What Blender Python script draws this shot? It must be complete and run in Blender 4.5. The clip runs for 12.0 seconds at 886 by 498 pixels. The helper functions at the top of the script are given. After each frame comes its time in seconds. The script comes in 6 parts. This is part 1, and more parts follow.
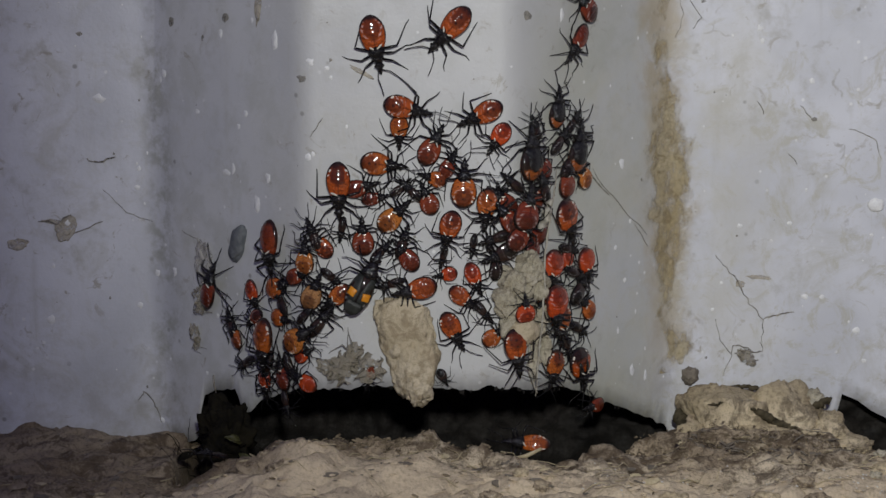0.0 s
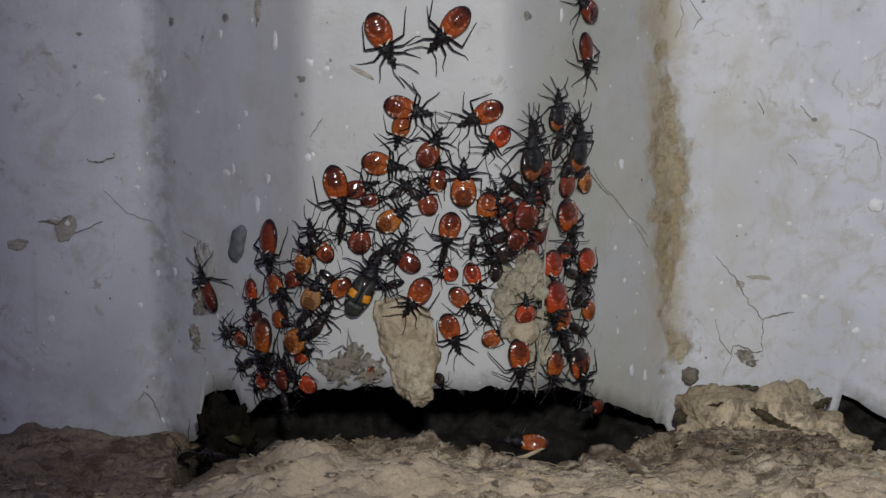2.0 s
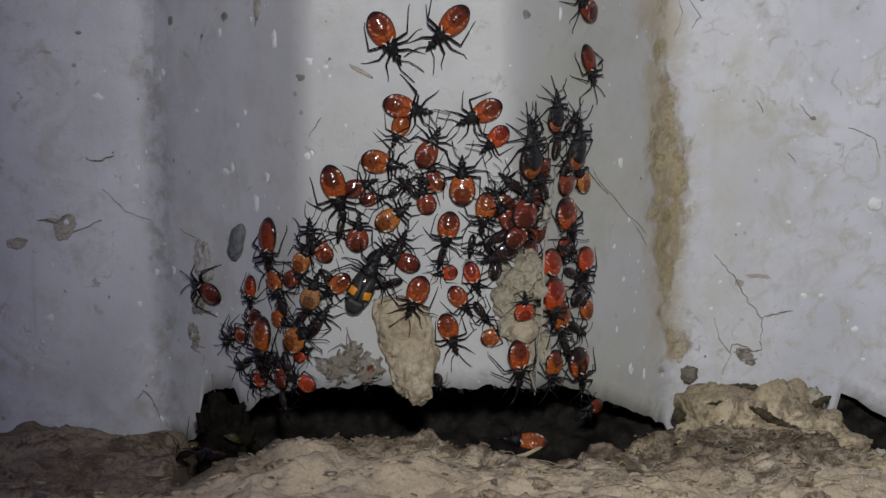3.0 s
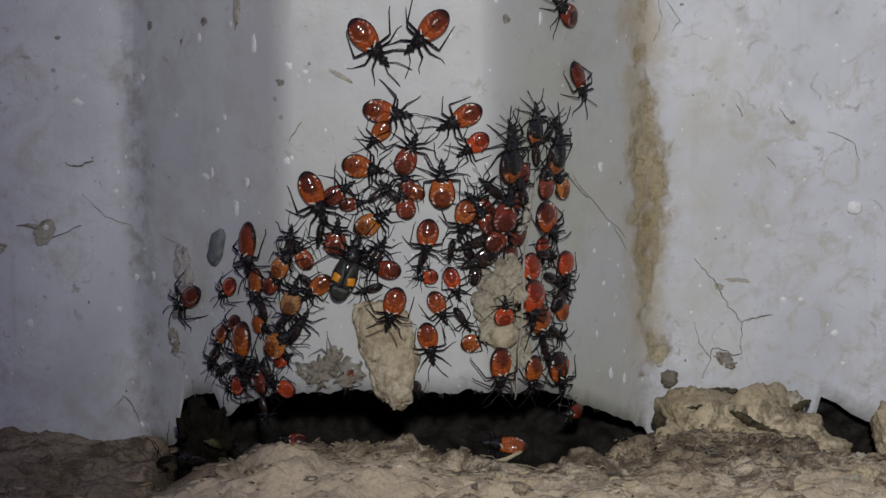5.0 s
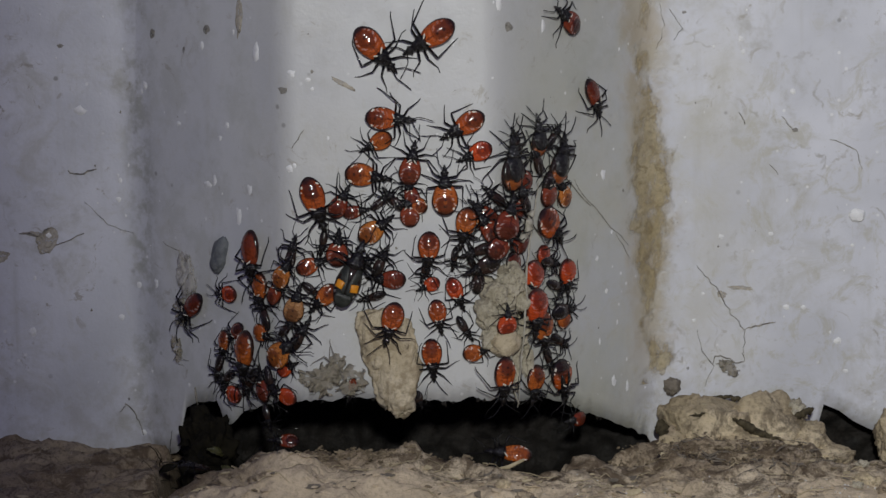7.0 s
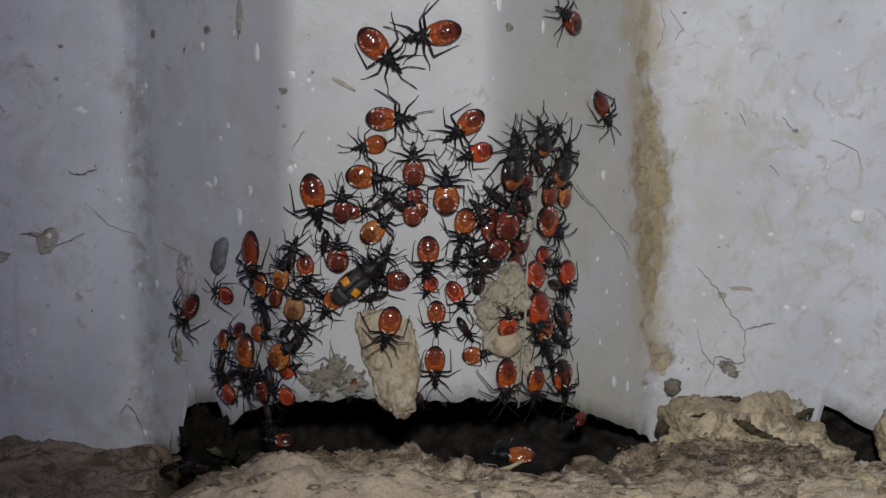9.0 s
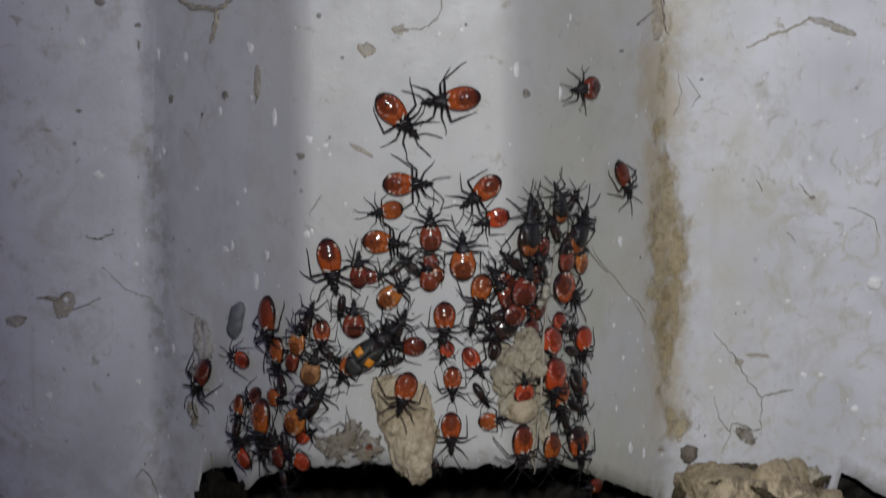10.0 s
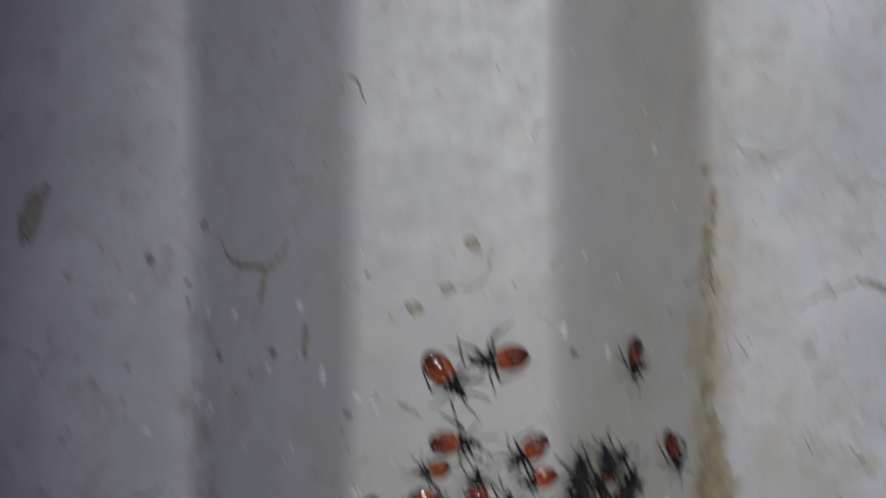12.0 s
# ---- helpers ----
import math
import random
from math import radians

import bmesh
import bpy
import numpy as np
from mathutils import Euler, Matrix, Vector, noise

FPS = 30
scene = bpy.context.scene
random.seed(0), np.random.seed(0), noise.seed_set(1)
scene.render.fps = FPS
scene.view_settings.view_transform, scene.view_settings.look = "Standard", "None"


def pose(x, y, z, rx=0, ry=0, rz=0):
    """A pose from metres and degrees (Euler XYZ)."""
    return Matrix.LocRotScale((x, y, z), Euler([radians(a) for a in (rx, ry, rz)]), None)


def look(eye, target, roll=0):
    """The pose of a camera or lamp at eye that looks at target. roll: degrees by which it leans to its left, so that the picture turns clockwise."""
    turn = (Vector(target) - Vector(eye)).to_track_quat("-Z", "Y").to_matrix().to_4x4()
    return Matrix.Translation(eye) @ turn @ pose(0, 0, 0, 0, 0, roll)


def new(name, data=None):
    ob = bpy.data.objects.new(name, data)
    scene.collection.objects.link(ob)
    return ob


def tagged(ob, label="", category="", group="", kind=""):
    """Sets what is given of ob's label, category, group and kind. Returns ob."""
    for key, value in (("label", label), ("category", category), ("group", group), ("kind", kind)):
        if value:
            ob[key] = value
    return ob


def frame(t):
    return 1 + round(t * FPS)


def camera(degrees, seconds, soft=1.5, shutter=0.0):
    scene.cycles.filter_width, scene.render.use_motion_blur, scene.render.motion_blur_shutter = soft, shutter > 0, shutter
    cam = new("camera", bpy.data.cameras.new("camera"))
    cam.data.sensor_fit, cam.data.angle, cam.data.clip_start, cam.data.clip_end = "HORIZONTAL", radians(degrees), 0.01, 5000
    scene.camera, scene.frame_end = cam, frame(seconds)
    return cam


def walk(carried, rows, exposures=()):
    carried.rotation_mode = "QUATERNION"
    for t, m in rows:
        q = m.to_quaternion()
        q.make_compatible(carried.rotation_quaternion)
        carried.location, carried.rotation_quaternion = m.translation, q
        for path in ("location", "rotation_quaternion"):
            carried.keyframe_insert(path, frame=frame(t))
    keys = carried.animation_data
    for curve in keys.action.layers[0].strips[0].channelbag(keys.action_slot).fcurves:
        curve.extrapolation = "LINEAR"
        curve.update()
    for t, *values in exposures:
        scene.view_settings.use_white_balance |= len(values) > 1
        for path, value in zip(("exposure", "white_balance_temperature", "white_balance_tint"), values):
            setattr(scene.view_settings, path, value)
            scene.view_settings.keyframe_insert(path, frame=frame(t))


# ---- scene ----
cam = camera(21.15, 12.0, soft=1.5, shutter=0.6)
EYE = (0.0, -0.42, 0.111)
walk(cam, [
    (0, look(EYE, (0.00000, 0, 0.03694), 0.00)),
    (2.5, look(EYE, (0.00000, 0, 0.03699), 0.00)),
    (3, look(EYE, (0.00017, 0, 0.03674), 0.00)),
    (3.5, look(EYE, (0.00094, 0, 0.03703), 0.00)),
    (3.6, look(EYE, (0.00234, 0, 0.03710), 0.00)),
    (3.7, look(EYE, (0.00335, 0, 0.03720), 0.00)),
    (4.2, look(EYE, (0.00365, 0, 0.03746), 0.00)),
    (5.5, look(EYE, (0.00375, 0, 0.03785), -0.03)),
    (6, look(EYE, (0.00329, 0, 0.03909), -0.06)),
    (6.5, look(EYE, (0.00335, 0, 0.03909), -0.05)),
    (7, look(EYE, (0.00328, 0, 0.03900), -0.06)),
    (9, look(EYE, (0.00320, 0, 0.03911), -0.04)),
    (9.5, look(EYE, (0.00248, 0, 0.04052), -0.02)),
    (9.7, look(EYE, (0.00142, 0, 0.04306), 0.00)),
    (9.8, look(EYE, (0.00061, 0, 0.04629), 0.05)),
    (9.9, look(EYE, (0.00040, 0, 0.04854), 0.08)),
    (10, look(EYE, (0.00023, 0, 0.05098), 0.11)),
    (10.2, look(EYE, (-0.00010, 0, 0.05496), 0.12)),
    (10.5, look(EYE, (-0.00023, 0, 0.05938), 0.12)),
    (11, look(EYE, (-0.00082, 0, 0.06756), 0.20)),
    (11.5, look(EYE, (-0.00131, 0, 0.07426), 0.23)),
    (11.6, look(EYE, (-0.00180, 0, 0.07721), 0.23)),
    (11.7, look(EYE, (-0.00219, 0, 0.07990), 0.24)),
    (11.8, look(EYE, (-0.00309, 0, 0.08506), 0.25)),
    (11.9, look(EYE, (-0.00457, 0, 0.08912), 0.30)),
    (12, look(EYE, (-0.00839, 0, 0.09712), 0.36)),
], exposures=((0, 0.0), (3.5, -0.05), (5.5, -0.05), (7, -0.06), (9.5, -0.05), (10.5, -0.14), (11.5, -0.24), (12, -0.40)))

# ---- world and light: a torch held beside the camera at night ----
world = bpy.data.worlds.new("night_sky")
scene.world = world
world.use_nodes = True
world.node_tree.nodes["Background"].inputs[0].default_value = (0.42, 0.40, 0.92, 1)
world.node_tree.nodes["Background"].inputs[1].default_value = 0.17

torch = new("torch", bpy.data.lights.new("torch", "SPOT"))
torch.data.energy = 4.95
torch.data.color = (0.985, 1.0, 0.965)
torch.data.shadow_soft_size = 0.009
torch.data.spot_size = radians(49)
torch.data.spot_blend = 1.0
torch.matrix_world = look((0.013, -0.425, 0.168), (0.074, 0.0, 0.105))
torch.scale = (1.0, 1.7, 1.0)


# ---- small helpers ----
class Nodes:
    """A node material: add nodes with n(), link with sockets given as values."""

    def __init__(self, name):
        self.mat = bpy.data.materials.new(name)
        self.mat.use_nodes = True
        self.tree = self.mat.node_tree
        self.bsdf = self.tree.nodes["Principled BSDF"]

    def n(self, kind, inputs=None, out=0, **props):
        node = self.tree.nodes.new(kind)
        for key, value in props.items():
            setattr(node, key, value)
        for key, value in (inputs or {}).items():
            self.put(node.inputs[key], value)
        return node.outputs[out]

    def put(self, socket, value):
        if isinstance(value, bpy.types.NodeSocket):
            self.tree.links.new(value, socket)
        else:
            socket.default_value = value

    def set(self, **inputs):
        for key, value in inputs.items():
            self.put(self.bsdf.inputs[key.replace("_", " ")], value)
        return self

    def coords(self, which="Object"):
        node = self.tree.nodes.new("ShaderNodeTexCoord")
        return node.outputs[which]

    def noise(self, scale, detail=4.0, rough=0.6, vector=None, distortion=0.0):
        return self.n("ShaderNodeTexNoise", {"Vector": vector or self.coords(), "Scale": scale, "Detail": detail,
                                             "Roughness": rough, "Distortion": distortion})

    def math(self, operation, a, b=0.0, clamp=False):
        return self.n("ShaderNodeMath", {0: a, 1: b}, operation=operation, use_clamp=clamp)

    def span(self, value, lo, hi, to_lo=0.0, to_hi=1.0):
        return self.n("ShaderNodeMapRange", {"Value": value, "From Min": lo, "From Max": hi, "To Min": to_lo, "To Max": to_hi},
                      interpolation_type="SMOOTHSTEP")

    def mix(self, factor, a, b):
        node = self.tree.nodes.new("ShaderNodeMix")
        node.data_type = "RGBA"
        for i, value in ((0, factor), (6, a), (7, b)):
            self.put(node.inputs[i], value if isinstance(value, (float, int, bpy.types.NodeSocket)) else (*value, 1))
        return node.outputs[2]

    def bump(self, height, strength=0.3, distance=0.001):
        self.put(self.bsdf.inputs["Normal"], self.n("ShaderNodeBump", {"Height": height, "Strength": strength, "Distance": distance}))
        return self


def loft(sections, n=12, bm=None, flat=1.0):
    """A closed body along y. Sections: y, half width, half height, height of the middle."""
    bm = bm or bmesh.new()
    rings = []
    for y, w, h, z in sections:
        ring = []
        for i in range(n):
            a = 2 * math.pi * i / n
            s = math.sin(a)
            ring.append(bm.verts.new((w * math.cos(a), y, z + h * (s if s > 0 else s * flat))))
        rings.append(ring)
    for a, b in zip(rings, rings[1:]):
        for i in range(n):
            bm.faces.new((a[i], b[i], b[(i + 1) % n], a[(i + 1) % n]))
    bm.faces.new(rings[0])
    bm.faces.new(rings[-1][::-1])
    return bm


def tube(points, radii, n=6, bm=None):
    """A tapered tube through points."""
    bm = bm or bmesh.new()
    pts = [Vector(p) for p in points]
    rings = []
    for k, p in enumerate(pts):
        way = (pts[min(k + 1, len(pts) - 1)] - pts[max(k - 1, 0)]).normalized()
        side = way.cross(Vector((0.13, 0.21, 0.97))).normalized()
        up = side.cross(way)
        rings.append([bm.verts.new(p + radii[k] * (math.cos(2 * math.pi * i / n) * side + math.sin(2 * math.pi * i / n) * up))
                      for i in range(n)])
    for a, b in zip(rings, rings[1:]):
        for i in range(n):
            bm.faces.new((a[i], a[(i + 1) % n], b[(i + 1) % n], b[i]))
    bm.faces.new(rings[0][::-1])
    bm.faces.new(rings[-1])
    return bm


def to_mesh(name, bm, material, smooth=True):
    bmesh.ops.recalc_face_normals(bm, faces=bm.faces)
    data = bpy.data.meshes.new(name)
    bm.to_mesh(data)
    bm.free()
    if material:
        data.materials.append(material)
    if smooth:
        data.shade_smooth()
    return data


def part(name, bm, material, parent=None, label=""):
    data = bm if isinstance(bm, bpy.types.Mesh) else to_mesh(name, bm, material)
    ob = new(name, data)
    ob.parent = parent
    return tagged(ob, label)


def rough_lump(size, seed, rough=0.25, subdivisions=3, freq=1.6, fine=0.08, boxy=2.0, facets=0):
    """A lump of the given size with an uneven surface, or broken into flat facets."""
    bm = bmesh.new()
    bmesh.ops.create_icosphere(bm, subdivisions=subdivisions, radius=1.0)
    off = Vector((seed * 7.3, seed * 3.1, seed * 1.7))
    rng = random.Random(seed)
    planes = [(Vector((rng.gauss(0, 1), rng.gauss(0, 1), rng.gauss(0, 1))).normalized(), rng.uniform(0.72, 1.05)) for _ in range(facets)]
    for v in bm.verts:
        d = v.co.normalized()
        r = 1 + rough * noise.noise(d * freq + off) * 1.6 + 0.5 * rough * noise.noise(d * freq * 2.7 + off) + 0.6 * fine * noise.noise(d * 8 + off) + 0.45 * fine * noise.noise(d * 19 + off)
        if facets:
            r = 1.22 + 0.7 * (r - 1)
            for n, h in planes:
                c = n.dot(d)
                if c > 0.3:
                    r = min(r, (h + 0.5 * fine * noise.noise(d * 9 + off) + 0.35 * fine * noise.noise(d * 23 - off)) / c)
        r /= (abs(d.x) ** boxy + abs(d.y) ** boxy + abs(d.z) ** boxy) ** (1 / boxy)
        v.co = Vector((d.x * size[0], d.y * size[1], d.z * size[2])) * 0.5 * r
    return bm


def ridge(x, y, seed):
    return 1 - 2 * abs(noise.noise(Vector((x, y, seed))))


def crumple(bm, seed, folds):
    """Creases pressed into a lump; folds: depth in mm and creases per mm."""
    deep, rate = folds
    for v in bm.verts:
        p = v.co * 1000 * rate + Vector((seed, seed * 0.7, 0))
        warp = Vector((noise.noise(p * 0.8), noise.noise(p * 0.8 + Vector((9, 0, 0))), 0)) * 0.9
        v.co += v.co.normalized() * deep / 1000 * (ridge(p.x + warp.x, p.y + warp.y, p.z + seed) - 0.5 + 0.4 * noise.noise(p * 2.6))
    return bm


# ---- the ribbed sheet's form ----
RIB_DEPTH = 0.032
ROUND = 0.0022
PITCH = 0.205
FOOT_LEFT, SHOULDER_LEFT = (-0.05522, -0.0179), (-0.0248, -0.0056)
SHOULDER_RIGHT, FOOT_RIGHT = (0.0124, -0.0092), (0.04253, -0.0344)


def ramp(u):
    return 0.0 if u < 0 else (u - 0.5 if u > 1 else 0.5 * u * u)


def soft_step(x, a, b):
    w = b - a
    return (ramp((x + ROUND - a) / w) - ramp((x - ROUND - a) / w)) * w / (2 * ROUND)


def sheet_y(x, z):
    """How far back the sheet's face lies at x and height z: 0 on the rib, RIB_DEPTH in the pans."""
    dent = 0.0005 * noise.noise(Vector((x * 26, z * 18, 3.3))) + 0.0002 * noise.noise(Vector((x * 90, z * 60, 9.1)))
    x = (x + 0.006 + PITCH / 2) % PITCH - PITCH / 2 - 0.006
    h = min(z, 0.2) - 0.05
    e = [a + k * h for a, k in (FOOT_LEFT, SHOULDER_LEFT, SHOULDER_RIGHT, FOOT_RIGHT)]
    return RIB_DEPTH * (1 - soft_step(x, e[0], e[1]) + soft_step(x, e[2], e[3])) + dent


def on_sheet(x, z, heading=0.0, lift=0.0):
    """A pose on the sheet, in mm: local z away from it, local y along the heading (degrees clockwise from up)."""
    x, z = x / 1000, z / 1000
    e = 0.0015
    side = Vector((2 * e, sheet_y(x + e, z) - sheet_y(x - e, z), 0)).normalized()
    up = Vector((0, 0, 1))
    out = side.cross(up).normalized()
    a = radians(heading)
    way = math.sin(a) * side + math.cos(a) * up
    right = way.cross(out)
    m = Matrix((right, way, out)).transposed().to_4x4()
    m.translation = Vector((x, sheet_y(x, z), z)) + out * (lift / 1000)
    return m


# ---- materials ----
def painted_sheet():
    m = Nodes("weathered_grey_paint")
    m.n("ShaderNodeSeparateXYZ", {"Vector": m.coords()})
    sep = m.tree.nodes[-1]
    x, z = sep.outputs[0], sep.outputs[2]
    streak_space = m.n("ShaderNodeMapping", {"Vector": m.coords(), "Scale": (1, 1, 0.12)})
    broad = m.noise(38, 3, 0.55)
    patch = m.noise(140, 5, 0.65)
    grain = m.noise(1500, 3, 0.6)
    streak = m.noise(220, 4, 0.6, streak_space)
    colour = m.mix(m.span(broad, 0.3, 0.7), (0.54, 0.55, 0.59), (0.69, 0.70, 0.75))
    grime = m.noise(75, 6, 0.72, distortion=0.8)
    colour = m.mix(m.span(grime, 0.50, 0.72, 0, 0.5), colour, (0.43, 0.42, 0.36))
    colour = m.mix(m.span(patch, 0.54, 0.74, 0, 0.6), colour, (0.38, 0.37, 0.33))
    colour = m.mix(m.span(streak, 0.55, 0.8, 0, 0.4), colour, (0.40, 0.39, 0.35))
    # thin greenish film on the rib's sides, with the right side's shade painted in
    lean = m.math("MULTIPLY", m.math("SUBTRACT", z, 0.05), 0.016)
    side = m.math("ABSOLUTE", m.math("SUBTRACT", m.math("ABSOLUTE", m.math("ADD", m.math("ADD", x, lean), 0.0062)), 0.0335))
    film_shade = m.math("MULTIPLY", m.span(side, 0.0175, 0.0085), m.span(broad, 0.25, 0.6, 0.35, 0.95))
    colour = m.mix(film_shade, colour, m.mix(m.span(x, -0.012, 0.012), (0.60, 0.605, 0.61), m.mix(m.span(z, 0.055, 0.095), (0.44, 0.445, 0.385), (0.44, 0.44, 0.425))))
    colour = m.mix(m.math("MULTIPLY", film_shade, m.span(patch, 0.44, 0.62, 0.0, 0.30)), colour, (0.35, 0.36, 0.31))
    # greyer crown, its colour lowered to offset how strongly the torch lights it
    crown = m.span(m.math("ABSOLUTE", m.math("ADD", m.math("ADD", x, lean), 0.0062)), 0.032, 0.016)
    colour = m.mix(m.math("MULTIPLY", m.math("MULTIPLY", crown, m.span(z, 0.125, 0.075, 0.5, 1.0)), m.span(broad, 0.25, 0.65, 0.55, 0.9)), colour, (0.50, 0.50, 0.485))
    smear = m.noise(190, 6, 0.75, distortion=1.2)
    colour = m.mix(m.math("MULTIPLY", m.span(smear, 0.585, 0.67), m.span(broad, 0.38, 0.60, 0.1, 0.75)), colour, (0.33, 0.30, 0.25))
    # hairline scratches and blotches, thicker in the pan
    bent = m.n("ShaderNodeVectorMath", {0: m.coords(), 1: m.n("ShaderNodeVectorMath", {0: m.n("ShaderNodeTexNoise", {"Vector": m.coords(), "Scale": 90.0, "Detail": 4.0}, 1), "Scale": 0.02}, operation="SCALE")}, operation="ADD")
    hair = m.n("ShaderNodeTexVoronoi", {"Vector": bent, "Scale": 70.0}, feature="DISTANCE_TO_EDGE")
    hair = m.math("MULTIPLY", m.span(hair, 0.035, 0.008), m.span(m.noise(130, 4, 0.7), 0.54, 0.66, 0.0, 0.6))
    colour = m.mix(m.math("MULTIPLY", m.math("MULTIPLY", hair, m.span(z, 0.10, 0.05, 0.2, 1.0)), m.span(x, 0.02, 0.05, 0.3, 1.0)), colour, (0.28, 0.26, 0.22))
    blot = m.noise(115, 6, 0.78, distortion=1.6)
    colour = m.mix(m.math("MULTIPLY", m.math("MULTIPLY", m.span(blot, 0.52, 0.66, 0.0, 0.58), m.span(z, 0.10, 0.05, 0.15, 1.0)), m.span(x, 0.02, 0.05, 0.35, 1.0)), colour, (0.44, 0.42, 0.33))
    # earth washed into the feet of the rib
    edge = m.math("ADD", x, m.math("MULTIPLY", m.math("SUBTRACT", z, 0.05), 0.0344))
    wobble = m.math("MULTIPLY", m.math("SUBTRACT", m.noise(45, 4, 0.7), 0.5), 0.016)
    off = m.math("ABSOLUTE", m.math("SUBTRACT", m.math("ADD", edge, wobble), 0.0420))
    rust = m.math("MULTIPLY", m.span(off, 0.0066, 0.0014), m.span(m.noise(150, 6, 0.7), 0.36, 0.54, 0.15, 0.8))
    high = m.math("MULTIPLY", m.span(z, 0.070, 0.125, 1.0, 0.35), m.span(z, 0.004, 0.022, 0.12, 1.0))
    colour = m.mix(m.math("MULTIPLY", rust, m.math("MULTIPLY", high, 0.9)), colour, (0.375, 0.30, 0.175))
    veil = m.math("MULTIPLY", m.span(off, 0.034, 0.003), m.span(m.noise(60, 5, 0.7), 0.38, 0.66, 0.0, 0.55))
    colour = m.mix(veil, colour, (0.50, 0.48, 0.39))
    edge2 = m.math("ADD", x, m.math("MULTIPLY", m.math("SUBTRACT", z, 0.05), 0.0179))
    off2 = m.math("ABSOLUTE", m.math("SUBTRACT", m.math("ADD", edge2, m.math("MULTIPLY", wobble, 0.5)), -0.0540))
    green = m.math("MULTIPLY", m.span(off2, 0.0050, 0.0004), m.math("MULTIPLY", m.span(m.noise(180, 4, 0.7), 0.42, 0.64, 0.05, 0.6), m.span(z, 0.060, 0.100, 1.0, 0.25)))
    colour = m.mix(green, colour, (0.24, 0.24, 0.18))
    # splashed soil low down
    low = m.math("MULTIPLY", m.span(z, 0.013, 0.000), m.span(m.noise(260, 5, 0.7), 0.35, 0.65))
    colour = m.mix(m.math("MULTIPLY", low, 0.3), colour, (0.30, 0.27, 0.21))
    # fine dark and pale flecks
    cell = m.tree.nodes.new("ShaderNodeTexVoronoi")
    m.put(cell.inputs["Vector"], m.coords())
    cell.inputs["Scale"].default_value = 210
    dark = m.math("MULTIPLY", m.span(cell.outputs["Distance"], 0.13, 0.05), m.span(m.noise(60, 2), 0.50, 0.62, 0, 0.6))
    colour = m.mix(dark, colour, (0.16, 0.15, 0.13))
    cell2 = m.tree.nodes.new("ShaderNodeTexVoronoi")
    m.put(cell2.inputs["Vector"], m.coords())
    cell2.inputs["Scale"].default_value = 320
    pale = m.math("MULTIPLY", m.span(cell2.outputs["Distance"], 0.14, 0.07), m.span(m.noise(95, 2), 0.52, 0.60, 0, 0.7))
    colour = m.mix(pale, colour, (0.82, 0.82, 0.82))
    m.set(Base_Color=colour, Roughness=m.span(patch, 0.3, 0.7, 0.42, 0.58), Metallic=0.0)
    m.bsdf.inputs["Specular IOR Level"].default_value = 0.6
    height = m.math("ADD", m.math("MULTIPLY", patch, 0.8), m.math("MULTIPLY", grain, 0.25))
    return m.bump(m.math("ADD", height, m.math("MULTIPLY", rust, 1.4)), 0.3, 0.0006).mat


def earth(name, a, b, c, scale=160, wet=0.0, speck=0.7, bump=0.8, grain=(0.3, 0.2, 0.7), sand=None, fibres=0.6):
    """Dry soil: broad patches, crumbs, grains, and a few shiny damp spots where wet."""
    m = Nodes(name)
    broad = m.noise(scale * 0.25, 4, 0.6)
    mid = m.noise(scale, 6, 0.72, distortion=0.6)
    fine = m.noise(scale * 7, 5, 0.8)
    fibre = m.noise(scale * 4.5, 4, 0.7, m.n("ShaderNodeMapping", {"Vector": m.coords(), "Rotation": grain, "Scale": (0.3, 1.8, 1.8)}), 0.9)
    colour = m.mix(m.span(broad, 0.36, 0.64), a, b)
    colour = m.mix(m.span(mid, 0.47, 0.62, 0, 0.85), colour, c)
    colour = m.mix(m.span(fine, 0.47, 0.66, 0.0, speck), colour, tuple(0.45 * v for v in c))
    colour = m.mix(m.span(fibre, 0.55, 0.72, 0, fibres), colour, tuple(min(0.85, 1.35 * v) for v in b))
    if sand:
        m.n("ShaderNodeSeparateXYZ", {"Vector": m.coords()})
        sep = m.tree.nodes[-1]
        # dark humus at the lip and left; the lip's shading is in its strength
        humus = m.math("MAXIMUM", m.math("MULTIPLY", m.span(sep.outputs[1], -0.012, -0.004), m.span(mid, 0.40, 0.60, 0.15, 0.8)), m.span(m.math("ADD", sep.outputs[0], m.math("MULTIPLY", broad, 0.02)), -0.016, -0.028, 0.0, 0.6))
        humus = m.math("MULTIPLY", humus, m.span(sep.outputs[1], -0.021, -0.012))
        near = m.math("ADD", sep.outputs[1], m.math("MULTIPLY", m.math("SUBTRACT", broad, 0.5), 0.03))
        colour = m.mix(m.math("MULTIPLY", m.span(near, -0.011, -0.020), m.span(fine, 0.3, 0.7, 1.0, 0.5)), colour, sand)
        colour = m.mix(humus, colour, tuple(1.2 * v for v in c))
    rough = m.span(fine, 0.3, 0.7, 0.6, 0.95)
    if wet:
        rough = m.math("SUBTRACT", rough, m.math("MULTIPLY", m.span(m.noise(scale * 2.2, 3, 0.6), 0.56, 0.66), wet), True)
    m.set(Base_Color=colour, Roughness=rough)
    m.bsdf.inputs["Specular IOR Level"].default_value = 0.4
    height = m.math("ADD", mid, m.math("ADD", m.math("MULTIPLY", fine, 0.35), m.math("MULTIPLY", fibre, 0.85 * fibres)))
    return m.bump(height, bump, 0.0008).mat


